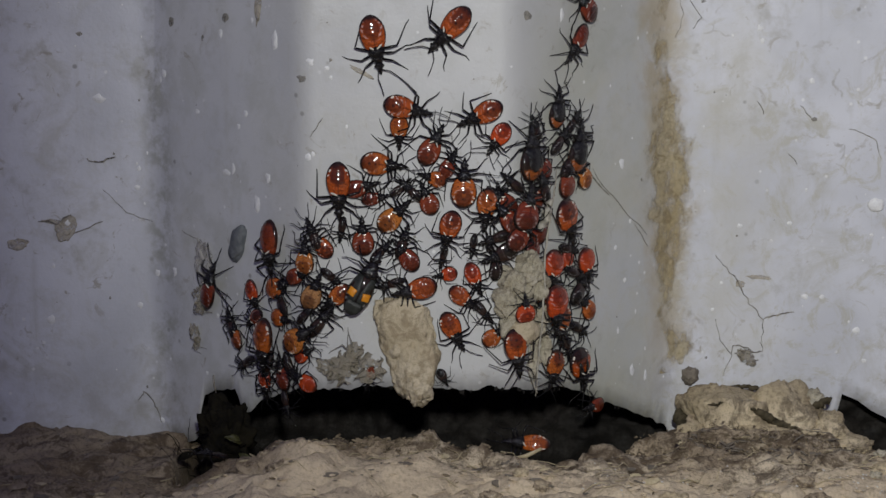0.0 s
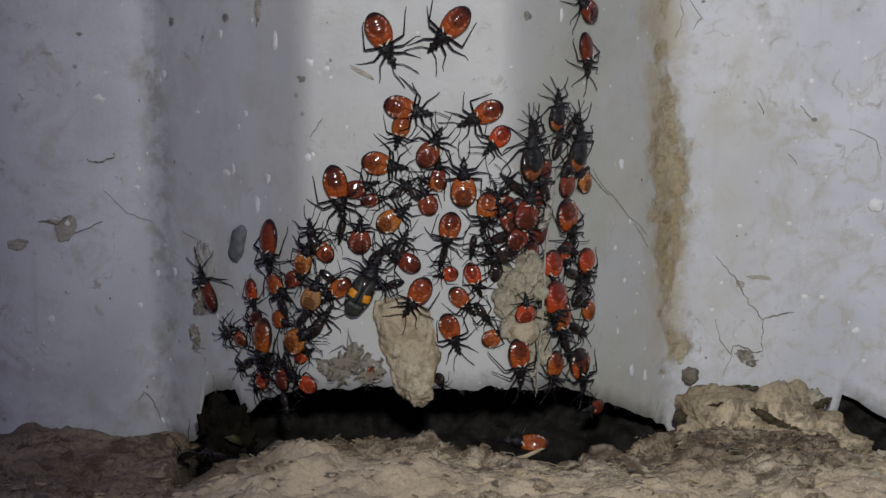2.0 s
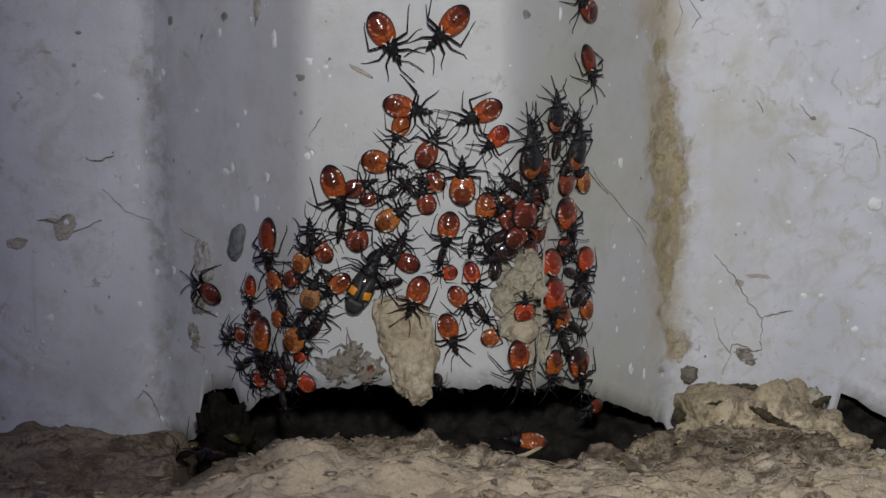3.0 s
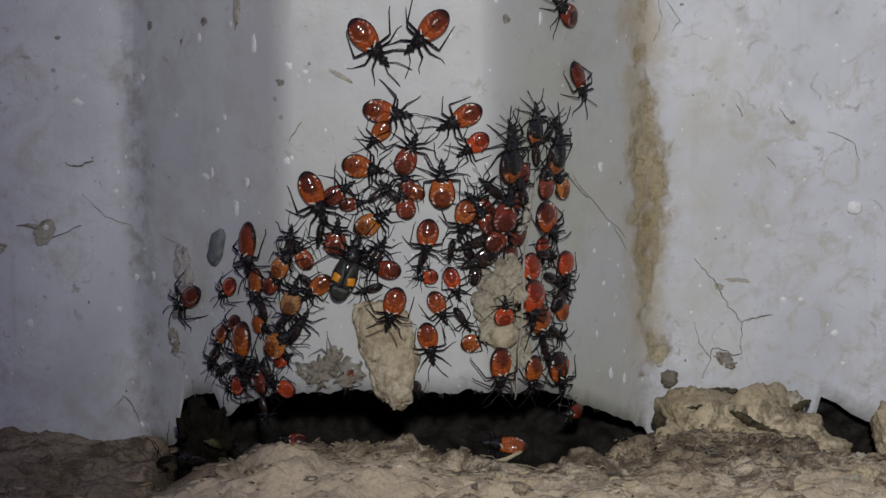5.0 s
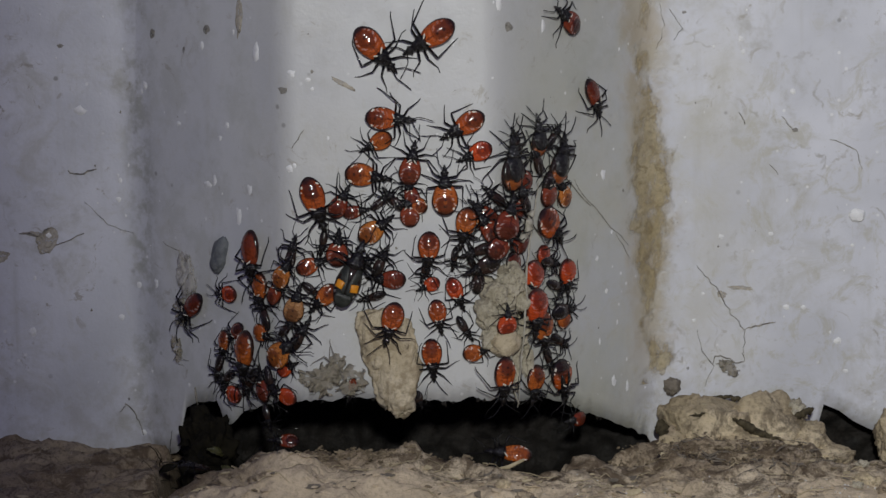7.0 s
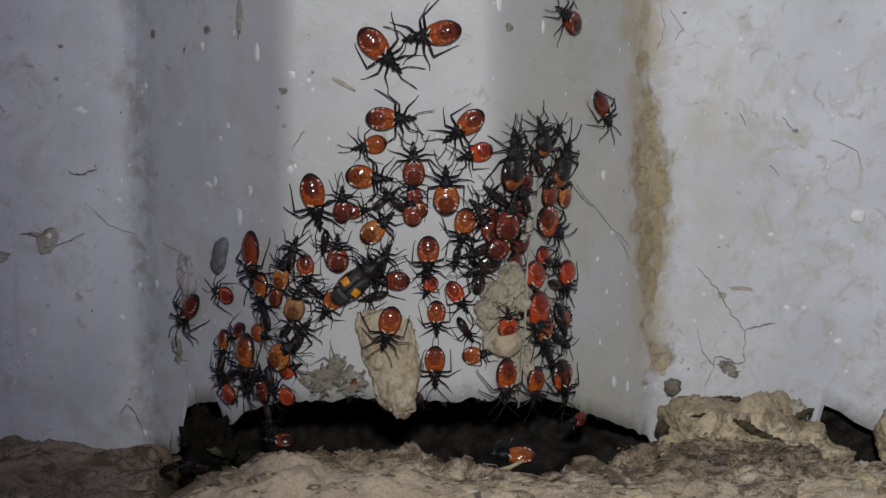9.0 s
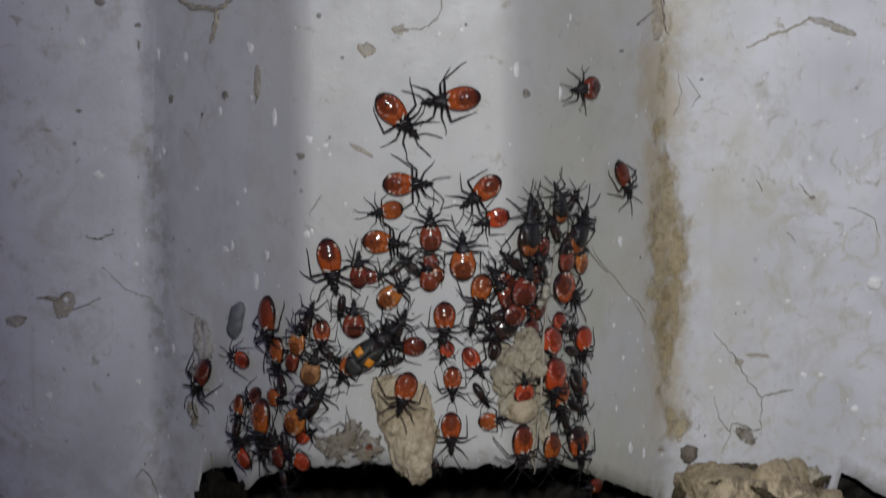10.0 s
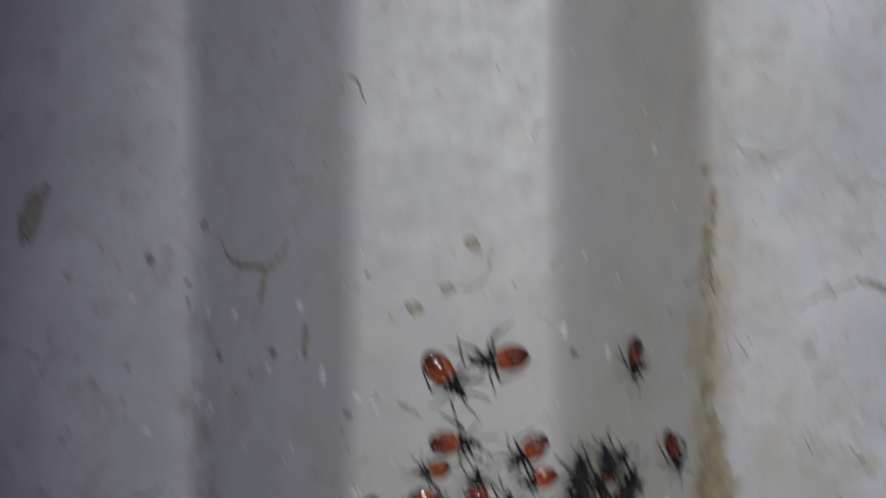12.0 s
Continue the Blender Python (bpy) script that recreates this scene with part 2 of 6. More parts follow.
def shell(name, light, deep, spot, spots=0.55, rough=0.36, tail=-0.30, front=None):
    """Glossy insect skin: bright at the waist, a darker field behind with a cream edge, gland spots, a black rim."""
    m = Nodes(name)
    info = m.tree.nodes.new("ShaderNodeObjectInfo")
    luck = info.outputs["Random"]
    luck2 = m.math("FRACT", m.math("MULTIPLY", luck, 7.31))
    luck3 = m.math("FRACT", m.math("MULTIPLY", luck, 23.7))
    co = m.n("ShaderNodeVectorMath", {0: m.coords(), 1: m.n("ShaderNodeCombineXYZ", {0: m.math("MULTIPLY", luck, 40.0)})}, operation="ADD")
    m.n("ShaderNodeSeparateXYZ", {"Vector": m.coords()})
    sep = m.tree.nodes[-1]
    x, y = m.math("ABSOLUTE", sep.outputs[0]), sep.outputs[1]
    blotch = m.noise(4.5, 4, 0.65, co)
    fine = m.noise(24, 3, 0.6, co)
    wob = m.math("SUBTRACT", blotch, 0.5)

    def oval(cy, rx, ry):
        u, v = m.math("DIVIDE", x, rx), m.math("DIVIDE", m.math("ADD", y, -cy), ry)
        return m.math("SQRT", m.math("ADD", m.math("MULTIPLY", u, u), m.math("MULTIPLY", v, v)))

    along = m.math("ADD", y, m.math("MULTIPLY", wob, 1.3))
    amid = tuple(0.5 * p + 0.5 * q for p, q in zip(deep, light))
    colour = m.mix(m.span(along, -0.40, 0.35), amid, light)
    brown = tuple(0.6 * p + 0.4 * q for p, q in zip(deep, spot))
    field = m.math("ADD", oval(-0.13, 0.22, 0.31), m.math("MULTIPLY", wob, 0.9))
    colour = m.mix(m.math("MULTIPLY", m.span(field, 1.12, 0.80), m.span(luck2, 0.0, 0.8, 0.3, 1.0)), colour, brown)
    seam = m.math("SINE", m.math("MULTIPLY", m.math("ADD", y, m.math("MULTIPLY", m.math("MULTIPLY", x, x), 1.1)), 44.0))
    dim = m.math("MULTIPLY", m.span(seam, 0.55, 0.98), m.span(blotch, 0.40, 0.62, 0.0, 0.55))
    colour = m.mix(dim, colour, deep)
    ring = m.math("MULTIPLY", m.span(m.math("ABSOLUTE", m.math("SUBTRACT", field, 1.16)), 0.20, 0.05), m.span(seam, 0.5, -0.2))
    ring = m.math("MULTIPLY", m.math("MULTIPLY", ring, m.span(luck3, 0.15, 0.55)), m.span(y, 0.26, 0.10))
    colour = m.mix(m.math("MULTIPLY", ring, 0.75), colour, tuple(0.55 * c + 0.33 for c in light))
    # a lighter heart in the field, gland spots on the middle line, dots in two rows
    colour = m.mix(m.math("MULTIPLY", m.span(oval(-0.03, 0.07, 0.12), 1.0, 0.4), m.span(luck3, 0.2, 0.9, 0.0, 0.6)), colour, light)
    glands = m.math("MAXIMUM", m.span(oval(0.04, 0.045, 0.045), 1.2, 0.6), m.span(oval(-0.17, 0.055, 0.05), 1.2, 0.6))
    lane = m.span(m.math("ABSOLUTE", m.math("SUBTRACT", x, 0.17)), 0.05, 0.02)
    dots = m.math("MULTIPLY", m.math("MULTIPLY", lane, m.span(seam, -0.5, -0.95)), m.span(blotch, 0.42, 0.56))
    dots = m.math("MAXIMUM", m.math("MULTIPLY", glands, m.span(luck2, 0.1, 0.6)), m.math("MULTIPLY", dots, m.span(luck, 0.2, 0.7)))
    colour = m.mix(m.math("MULTIPLY", dots, spots), colour, spot)
    mid = m.math("MULTIPLY", m.span(x, 0.035, 0.008), m.span(y, 0.06, 0.20))
    colour = m.mix(m.math("MULTIPLY", mid, 0.7), colour, brown)
    mottle = m.noise(13.0, 4, 0.7, co, 0.8)
    colour = m.mix(m.span(mottle, 0.48, 0.62, 0, 0.85 * spots), colour, brown)
    colour = m.mix(m.math("MULTIPLY", m.span(m.math("ADD", y, m.math("MULTIPLY", wob, 0.2)), tail, tail - 0.14), 0.9), colour, spot)
    if front is not None:
        colour = m.mix(m.span(m.math("ADD", y, m.math("MULTIPLY", wob, 0.3)), front - 0.05, front + 0.05), colour, spot)
    # the black edge, widest behind
    edge = m.math("ADD", oval(0.0, 0.365, 0.50), m.span(y, 0.30, -0.45, -0.05, 0.03))
    colour = m.mix(m.math("MULTIPLY", m.span(m.math("ADD", edge, m.math("MULTIPLY", wob, 0.20)), 0.84, 0.95), m.span(y, 0.45, 0.1)), colour, spot)
    m.set(Base_Color=colour, Roughness=m.span(fine, 0.3, 0.7, rough, rough + 0.16))
    m.bsdf.inputs["Coat Weight"].default_value = 0.75
    m.bsdf.inputs["Coat Roughness"].default_value = 0.10
    m.bsdf.inputs["Specular IOR Level"].default_value = 0.10
    return m.bump(m.math("ADD", m.math("MULTIPLY", fine, 0.35), m.math("ADD", m.math("MULTIPLY", blotch, 0.6), m.math("MULTIPLY", seam, -0.03))), 1.0, 0.0005).mat


def margin_skin():
    """The abdomen's edge: short dark and cream-orange segments in turn."""
    m = Nodes("banded_margin")
    info = m.tree.nodes.new("ShaderNodeObjectInfo")
    m.n("ShaderNodeSeparateXYZ", {"Vector": m.coords()})
    sep = m.tree.nodes[-1]
    turn = m.math("ARCTAN2", sep.outputs[1], m.math("ABSOLUTE", sep.outputs[0]))
    wave = m.math("SINE", m.math("ADD", m.math("MULTIPLY", turn, 13.0), m.math("MULTIPLY", info.outputs["Random"], 6.0)))
    pale = m.mix(info.outputs["Random"], (0.10, 0.025, 0.012), (0.42, 0.22, 0.12))
    m.set(Base_Color=m.mix(m.span(wave, 0.2, 0.7), (0.010, 0.006, 0.005), pale), Roughness=0.3)
    return m.bump(wave, 0.3, 0.0002).mat


def plain(name, a, b, scale=300, rough=0.5, bump=0.3, alpha=1.0, spec=0.4):
    m = Nodes(name)
    n1 = m.noise(scale, 5, 0.65)
    n2 = m.noise(scale * 6, 3, 0.6)
    m.set(Base_Color=m.mix(m.span(m.math("ADD", m.math("MULTIPLY", n1, 0.7), m.math("MULTIPLY", n2, 0.3)), 0.35, 0.65), a, b),
          Roughness=m.span(n2, 0.3, 0.7, rough - 0.06, rough + 0.12))
    m.bsdf.inputs["Specular IOR Level"].default_value = spec
    if alpha < 1:
        m.set(Alpha=m.span(n1, 0.30, 0.66, alpha * 0.45, min(1.0, alpha * 1.4)))
    return m.bump(m.math("ADD", n1, m.math("MULTIPLY", n2, 0.5)), bump, 0.0005).mat


PAINT = painted_sheet()
SOIL = earth("dry_soil", (0.44, 0.345, 0.23), (0.72, 0.60, 0.43), (0.095, 0.066, 0.040), 190, 0.75, 0.7, 0.9, (0.1, 0.0, 0.12), (0.68, 0.555, 0.39), 0.22)
CLAY = earth("sandy_clay", (0.43, 0.345, 0.215), (0.70, 0.58, 0.39), (0.17, 0.13, 0.08), 190, 0.2, 0.5, 0.8, (0.2, 0.5, 0.3), None, 0.3)
PALE_CLAY = earth("pale_clay", (0.51, 0.425, 0.285), (0.66, 0.57, 0.415), (0.34, 0.27, 0.17), 260, 0.0, 0.35, 0.8, (0.2, 0.5, 1.4), None, 0.12)
GREY_CLAY = earth("grey_clay", (0.38, 0.34, 0.25), (0.56, 0.51, 0.40), (0.17, 0.14, 0.095), 260, 0.0, 0.4, 0.7, fibres=0.15)
# near-black, so that the hole's darkness sits in this colour
HOLE_DARK = earth("hole_dark_earth", (0.010, 0.008, 0.006), (0.017, 0.013, 0.010), (0.006, 0.005, 0.004), 120)
DARK_BACKING = plain("dark_backing", (0.03, 0.027, 0.024), (0.05, 0.045, 0.04), 30, 0.8)
BLACK = plain("black_skin", (0.003, 0.003, 0.0035), (0.012, 0.010, 0.010), 9, 0.15, 0.4, spec=0.5)
EYE_BLACK = plain("eye_black", (0.004, 0.004, 0.004), (0.01, 0.006, 0.005), 9, 0.12, 0.05)
PALE_MARK = plain("pale_mark", (0.62, 0.56, 0.46), (0.75, 0.70, 0.62), 8, 0.35, 0.1)
SKINS = {
    "red": shell("red_skin", (0.46, 0.088, 0.014), (0.16, 0.028, 0.008), (0.016, 0.006, 0.005), 0.85),
    "scarlet": shell("scarlet_skin", (0.54, 0.066, 0.010), (0.30, 0.032, 0.008), (0.045, 0.010, 0.006), 0.45),
    "orange": shell("orange_skin", (0.48, 0.118, 0.018), (0.21, 0.040, 0.010), (0.020, 0.008, 0.005), 0.9),
    "amber": shell("amber_skin", (0.52, 0.175, 0.030), (0.28, 0.075, 0.014), (0.022, 0.010, 0.006), 0.95),
    "tan": shell("tan_skin", (0.44, 0.22, 0.085), (0.22, 0.09, 0.032), (0.05, 0.024, 0.012), 0.85),
    "russet": shell("russet_skin", (0.26, 0.046, 0.014), (0.14, 0.026, 0.010), (0.020, 0.007, 0.005), 0.5),
    "dark": shell("dark_red_skin", (0.21, 0.032, 0.010), (0.065, 0.012, 0.006), (0.012, 0.006, 0.005)),
    "black": shell("blackish_skin", (0.030, 0.013, 0.009), (0.010, 0.007, 0.006), (0.006, 0.005, 0.005)),
    "half": shell("black_and_orange_skin", (0.50, 0.090, 0.012), (0.17, 0.030, 0.008), (0.010, 0.006, 0.005), 0.95, tail=-0.02),
    "tipped": shell("orange_tail_skin", (0.42, 0.120, 0.020), (0.26, 0.060, 0.012), (0.014, 0.007, 0.005), 0.8, tail=-0.44, front=-0.14),
}
HUSK = plain("papery_husk", (0.32, 0.275, 0.20), (0.56, 0.51, 0.41), 500, 0.4, 0.6, alpha=0.62)
PALE_SKIN = plain("pale_shed_skin", (0.46, 0.43, 0.37), (0.64, 0.61, 0.55), 600, 0.45, 0.6, alpha=0.34)
GREY_HUSK = plain("grey_husk", (0.10, 0.11, 0.12), (0.17, 0.18, 0.19), 900, 0.45, 0.4)
WEB = plain("dusty_web", (0.28, 0.26, 0.21), (0.46, 0.43, 0.36), 700, 0.7, 0.4)
DARK_THREAD = plain("dark_thread", (0.14, 0.125, 0.10), (0.40, 0.37, 0.32), 700, 0.6, 0.3, alpha=0.85)
TAN_FILM = plain("tan_mud_film", (0.42, 0.37, 0.28), (0.56, 0.51, 0.42), 500, 0.8, 0.3, alpha=0.6)
WHITE_DROP = plain("white_drop", (0.70, 0.70, 0.70), (0.84, 0.84, 0.83), 900, 0.35, 0.3)
DARK_DROP = plain("dark_drop", (0.20, 0.185, 0.155), (0.33, 0.31, 0.27), 900, 0.5, 0.2, alpha=0.7)
STRAW = plain("dry_straw", (0.36, 0.29, 0.17), (0.55, 0.47, 0.31), 800, 0.6, 0.4)
NEAR_BLACK = plain("near_black", (0.005, 0.0045, 0.004), (0.018, 0.015, 0.009), 300, 0.85, 0.5, spec=0.1)
MUD = earth("ochre_mud", (0.54, 0.43, 0.235), (0.69, 0.59, 0.39), (0.33, 0.25, 0.125), 420, 0.5, 0.35, 0.9, (0.1, 1.45, 0.0), None, 0.45)
MUD_NODES = MUD.node_tree
THICK = MUD_NODES.nodes.new("ShaderNodeAttribute")
THICK.attribute_name = "thickness"
MUD_NODES.links.new(THICK.outputs["Fac"], MUD_NODES.nodes["Principled BSDF"].inputs["Alpha"])
OLIVE_LEAF = plain("olive_leaf", (0.025, 0.024, 0.010), (0.09, 0.085, 0.025), 500, 0.5, 0.5)
HUMUS_CRACK = plain("humus_crack_dark", (0.030, 0.025, 0.015), (0.11, 0.090, 0.055), 600, 0.85, 0.7, spec=0.15)
HUMUS = plain("brown_humus", (0.09, 0.070, 0.045), (0.30, 0.24, 0.16), 400, 0.85, 0.5, spec=0.15)
GLINT = plain("glint_grain", (0.45, 0.42, 0.37), (0.75, 0.73, 0.70), 900, 0.12, 0.1, spec=0.8)
PEBBLE = plain("grey_brown_pebble", (0.13, 0.11, 0.085), (0.22, 0.19, 0.15), 500, 0.7, 0.6)
ORANGE_PATCH = plain("orange_patch", (0.62, 0.22, 0.012), (0.75, 0.30, 0.02), 6, 0.4, 0.2)
WING = plain("dull_dark_wing", (0.016, 0.018, 0.016), (0.045, 0.048, 0.042), 8, 0.42, 0.3)

# ---- the setting ----
EDGE = ((-55.1, -10), (-54.7, -7.3), (-47.9, -5.2), (-46.9, -3.9), (-46.1, 4.4), (-41.7, 6.1), (-38.7, 7.2), (-37.8, 2.9), (-36.1, 3.7), (-33.9, 6.3), (-30.9, 8.4), (-26.2, 10.6),
        (-23, 11.4), (12.4, 11.3), (26.1, 7.8), (29.5, 5.3), (43.8, -3.4), (44.8, -10), (76.1, -10), (76.9, 3.4), (79.1, 1.7), (86.8, -2.1), (94.9, -5.7), (95.9, -10))


def bottom_edge(x):
    """Height of the sheet's lower edge: torn away under the rib, buried in the pans."""
    u = x * 1000
    if not EDGE[0][0] < u < EDGE[-1][0]:
        return -0.03
    for (x0, z0), (x1, z1) in zip(EDGE, EDGE[1:]):
        if x0 <= u <= x1:
            z = z0 + (z1 - z0) * (u - x0) / (x1 - x0)
            return (z + 0.8 * noise.noise(Vector((u * 0.25, 0.3, 0.7))) + 0.5 * noise.noise(Vector((u * 0.8, 4.3, 0.7))) + 0.3 * noise.noise(Vector((u * 2.3, 7.1, 0.7)))) / 1000


def build_sheet():
    xs = []
    x = -0.9
    while x < 0.9:
        xs.append(x)
        x += 0.0008 if -0.07 < x < 0.06 else (0.003 if abs(x) < 0.12 else 0.008)
    rows = [i / 60 * 0.24 for i in range(60)] + [0.24 + 0.06 * i for i in range(22)]
    verts, faces = [], []
    nx = len(xs)
    for back in (0.0, 0.0007):
        for z0 in rows:
            for x in xs:
                zb = bottom_edge(x)
                z = zb + (1.5 - zb) * (z0 / 1.5)
                verts.append((x, sheet_y(x, z) + back, z))
    ny = len(rows)
    for j in range(ny - 1):
        for i in range(nx - 1):
            a = j * nx + i
            faces.append((a, a + 1, a + nx + 1, a + nx))
            b = a + nx * ny
            faces.append((b, b + nx, b + nx + 1, b + 1))
    o = nx * ny
    for i in range(nx - 1):
        faces.append((i, i + o, i + 1 + o, i + 1))
        t = (ny - 1) * nx
        faces.append((t + i, t + i + 1, t + i + 1 + o, t + i + o))
    data = bpy.data.meshes.new("wall_sheet")
    data.from_pydata(verts, [], faces)
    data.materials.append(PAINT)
    data.shade_smooth()
    tagged(new("wall_sheet", data), "weathered grey painted ribbed metal sheet, soil-stained along the rib", "wall", kind="structure")


def smooth(a, b, x):
    t = max(0.0, min(1.0, (x - a) / (b - a)))
    return t * t * (3 - 2 * t)


def ground_z(x, y):
    near = smooth(0.6, 0.15, abs(x)) * smooth(-0.6, -0.2, y)
    lumps = 0.0014 * noise.noise(Vector((x * 38, y * 45, 0.5))) + 0.0023 * ridge(x * 55, y * 110, 4.5) \
        + 0.0011 * noise.noise(Vector((x * 140, y * 260, 1.5))) + 0.0011 * ridge(x * 210, y * 480, 7.5) + 0.0006 * noise.noise(Vector((x * 520, y * 620, 2.5)))
    z = lumps * (0.35 + 0.65 * near)
    z += -0.0015 * smooth(0.010, 0.040, x) - 0.0048 * smooth(-0.030, -0.048, x) - 0.0018
    z -= 0.0030 * smooth(-0.016, -0.045, y) * smooth(0.03, -0.01, x)
    # a broken ledge of harder mud in front of the rib
    z += 0.0028 * smooth(-0.036, -0.030, x + 0.25 * y) * smooth(0.004, -0.004, x) * smooth(-0.030, -0.022, y)
    lip = -0.003 + 0.0025 * noise.noise(Vector((x * 70, 0.2, 0.9))) + 0.020 * smooth(0.018, 0.042, x) - 0.004 * smooth(-0.028, -0.034, x)
    if -0.050 < x < 0.047:
        z -= 0.055 * smooth(lip, lip + 0.009, y) * smooth(-0.050, -0.042, x) * smooth(0.047, 0.041, x)
    z -= 0.004 * smooth(0.071, 0.078, x) * smooth(0.002, 0.012, y)
    back = 0.022 if x > 0.070 else RIB_DEPTH + 0.003
    z = min(z, z - 0.055 * smooth(back, back + 0.008, y)) if not -0.043 < x < 0.041 else z
    return z


def spread(fine_a, fine_b, step, far):
    vals = [fine_a + i * step for i in range(int((fine_b - fine_a) / step) + 1)]
    s, lo, hi = step, fine_a, vals[-1]
    before, after = [], []
    while hi < far:
        s *= 1.35
        lo, hi = lo - s, hi + s
        before.insert(0, lo)
        after.append(hi)
    return before + vals + after


def build_ground():
    xs, ys = spread(-0.100, 0.100, 0.0008, 40), spread(-0.055, 0.034, 0.0007, 40)
    verts = [(x, y, ground_z(x, y)) for y in ys for x in xs]
    nx = len(xs)
    faces = [(j * nx + i, j * nx + i + 1, (j + 1) * nx + i + 1, (j + 1) * nx + i) for j in range(len(ys) - 1) for i in range(nx - 1)]
    data = bpy.data.meshes.new("ground")
    data.from_pydata(verts, [], faces)
    data.materials.append(SOIL)
    data.shade_smooth()
    tagged(new("ground", data), "dry lumpy brown soil along the foot of the sheet", "ground", kind="structure")


def slab(name, lo, hi, material, label, category="wall"):
    bm = bmesh.new()
    bmesh.ops.create_cube(bm, size=1.0)
    for v in bm.verts:
        v.co = Vector([lo[k] + (v.co[k] + 0.5) * (hi[k] - lo[k]) for k in range(3)])
    data = to_mesh(name, bm, material, smooth=False)
    tagged(new(name, data), label, category, kind="structure")


build_sheet()
build_ground()
# near-black bank added behind the sheet to give the hole its dark tone
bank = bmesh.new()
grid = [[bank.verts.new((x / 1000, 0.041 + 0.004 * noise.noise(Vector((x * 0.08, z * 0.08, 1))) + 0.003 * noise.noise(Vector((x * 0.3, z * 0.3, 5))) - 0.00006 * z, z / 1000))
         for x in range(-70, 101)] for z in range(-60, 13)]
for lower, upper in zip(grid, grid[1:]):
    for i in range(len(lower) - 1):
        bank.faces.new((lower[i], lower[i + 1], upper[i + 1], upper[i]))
tagged(new("ground_bank", to_mesh("ground_bank", bank, HOLE_DARK)), "near-black bank added in the hole, coloured for its darkness", "ground", kind="structure")
# unseen walls and ceiling added to keep sky light from behind the sheet
slab("wall_back", (-0.9, 0.90, -0.1), (0.9, 0.92, 1.5), DARK_BACKING, "unseen dark wall added to keep light out behind the sheet")
slab("wall_side", (-0.92, 0.03, -0.1), (-0.9, 0.92, 1.5), DARK_BACKING, "unseen dark wall added to keep light out behind the sheet")
slab("wall_end", (0.9, 0.03, -0.1), (0.92, 0.92, 1.5), DARK_BACKING, "unseen dark wall added to keep light out behind the sheet")
slab("ceiling", (-0.92, -0.002, 1.5), (0.92, 0.92, 1.52), DARK_BACKING, "unseen dark ceiling added to keep light out behind the sheet", "ceiling")

# ---- insects ----
def abdomen_mesh(kind):
    """An oval, ringed body: a sunken field on the back, raised sides."""
    key = [(-0.50, 0.05, 0.03, 0.24), (-0.47, 0.13, 0.08, 0.25), (-0.40, 0.215, 0.13, 0.26), (-0.28, 0.305, 0.18, 0.27),
           (-0.12, 0.36, 0.215, 0.275), (0.04, 0.365, 0.225, 0.28), (0.18, 0.345, 0.21, 0.28), (0.31, 0.305, 0.175, 0.275),
           (0.42, 0.25, 0.14, 0.27), (0.50, 0.17, 0.10, 0.265)]
    sec = []
    for i in range(27):
        y = -0.50 + i / 26
        for p, q in zip(key, key[1:]):
            if p[0] <= y <= q[0] + 1e-6:
                u = (y - p[0]) / (q[0] - p[0])
                sec.append((y,) + tuple(p[k] + (q[k] - p[k]) * u for k in (1, 2, 3)))
                break
    bm = loft(sec, 24, flat=0.75)
    for v in bm.verts:
        x, y = v.co.x, v.co.y
        if v.co.z > 0.30 and abs(y) < 0.46:
            e = math.hypot(x / 0.22, (y + 0.13) / 0.31)
            v.co.z += 0.007 * math.cos(44 * (y + 1.1 * x * x)) - 0.022 * math.exp(-((e - 1.05) / 0.22) ** 2) + 0.012 * noise.noise(v.co * 6)
    return to_mesh("abdomen", bm, SKINS[kind])


def rim_mesh():
    """The flattened margin of the abdomen."""
    bm = bmesh.new()
    n = 34
    rows = []
    for i in range(n + 1):
        a = math.radians(118) + math.radians(304) * i / n
        px, py = math.cos(a), math.sin(a)
        w, l = 0.375, 0.505
        rows.append([bm.verts.new((px * w * k, py * l * k, z)) for k, z in ((0.84, 0.325), (0.968, 0.268), (0.968, 0.246), (0.80, 0.235))])
    for a, b in zip(rows, rows[1:]):
        for k in range(4):
            bm.faces.new((a[k], a[(k + 1) % 4], b[(k + 1) % 4], b[k]))
    return to_mesh("margin", bm, margin_skin())


def fleck_mesh():
    return to_mesh("fleck", loft([(-0.05, 0.010, 0.006, 0), (-0.02, 0.026, 0.012, 0), (0.03, 0.028, 0.012, 0), (0.06, 0.010, 0.006, 0)], 6), PALE_MARK)


def thorax_mesh():
    sec = [(0.37, 0.16, 0.09, 0.27), (0.43, 0.215, 0.13, 0.29), (0.53, 0.235, 0.15, 0.30), (0.62, 0.205, 0.14, 0.295), (0.66, 0.165, 0.125, 0.285),
           (0.70, 0.17, 0.12, 0.28), (0.77, 0.14, 0.105, 0.27), (0.83, 0.095, 0.07, 0.26)]
    bm = loft(sec, 14)
    for x, y, z, r in ((-0.10, 0.53, 0.425, 0.05), (0.10, 0.53, 0.425, 0.05), (-0.06, 0.71, 0.385, 0.04), (0.06, 0.71, 0.385, 0.04), (0, 0.44, 0.405, 0.04)):
        bmesh.ops.create_uvsphere(bm, u_segments=8, v_segments=6, radius=r, matrix=Matrix.Translation((x, y, z)))
    return to_mesh("thorax", bm, BLACK)


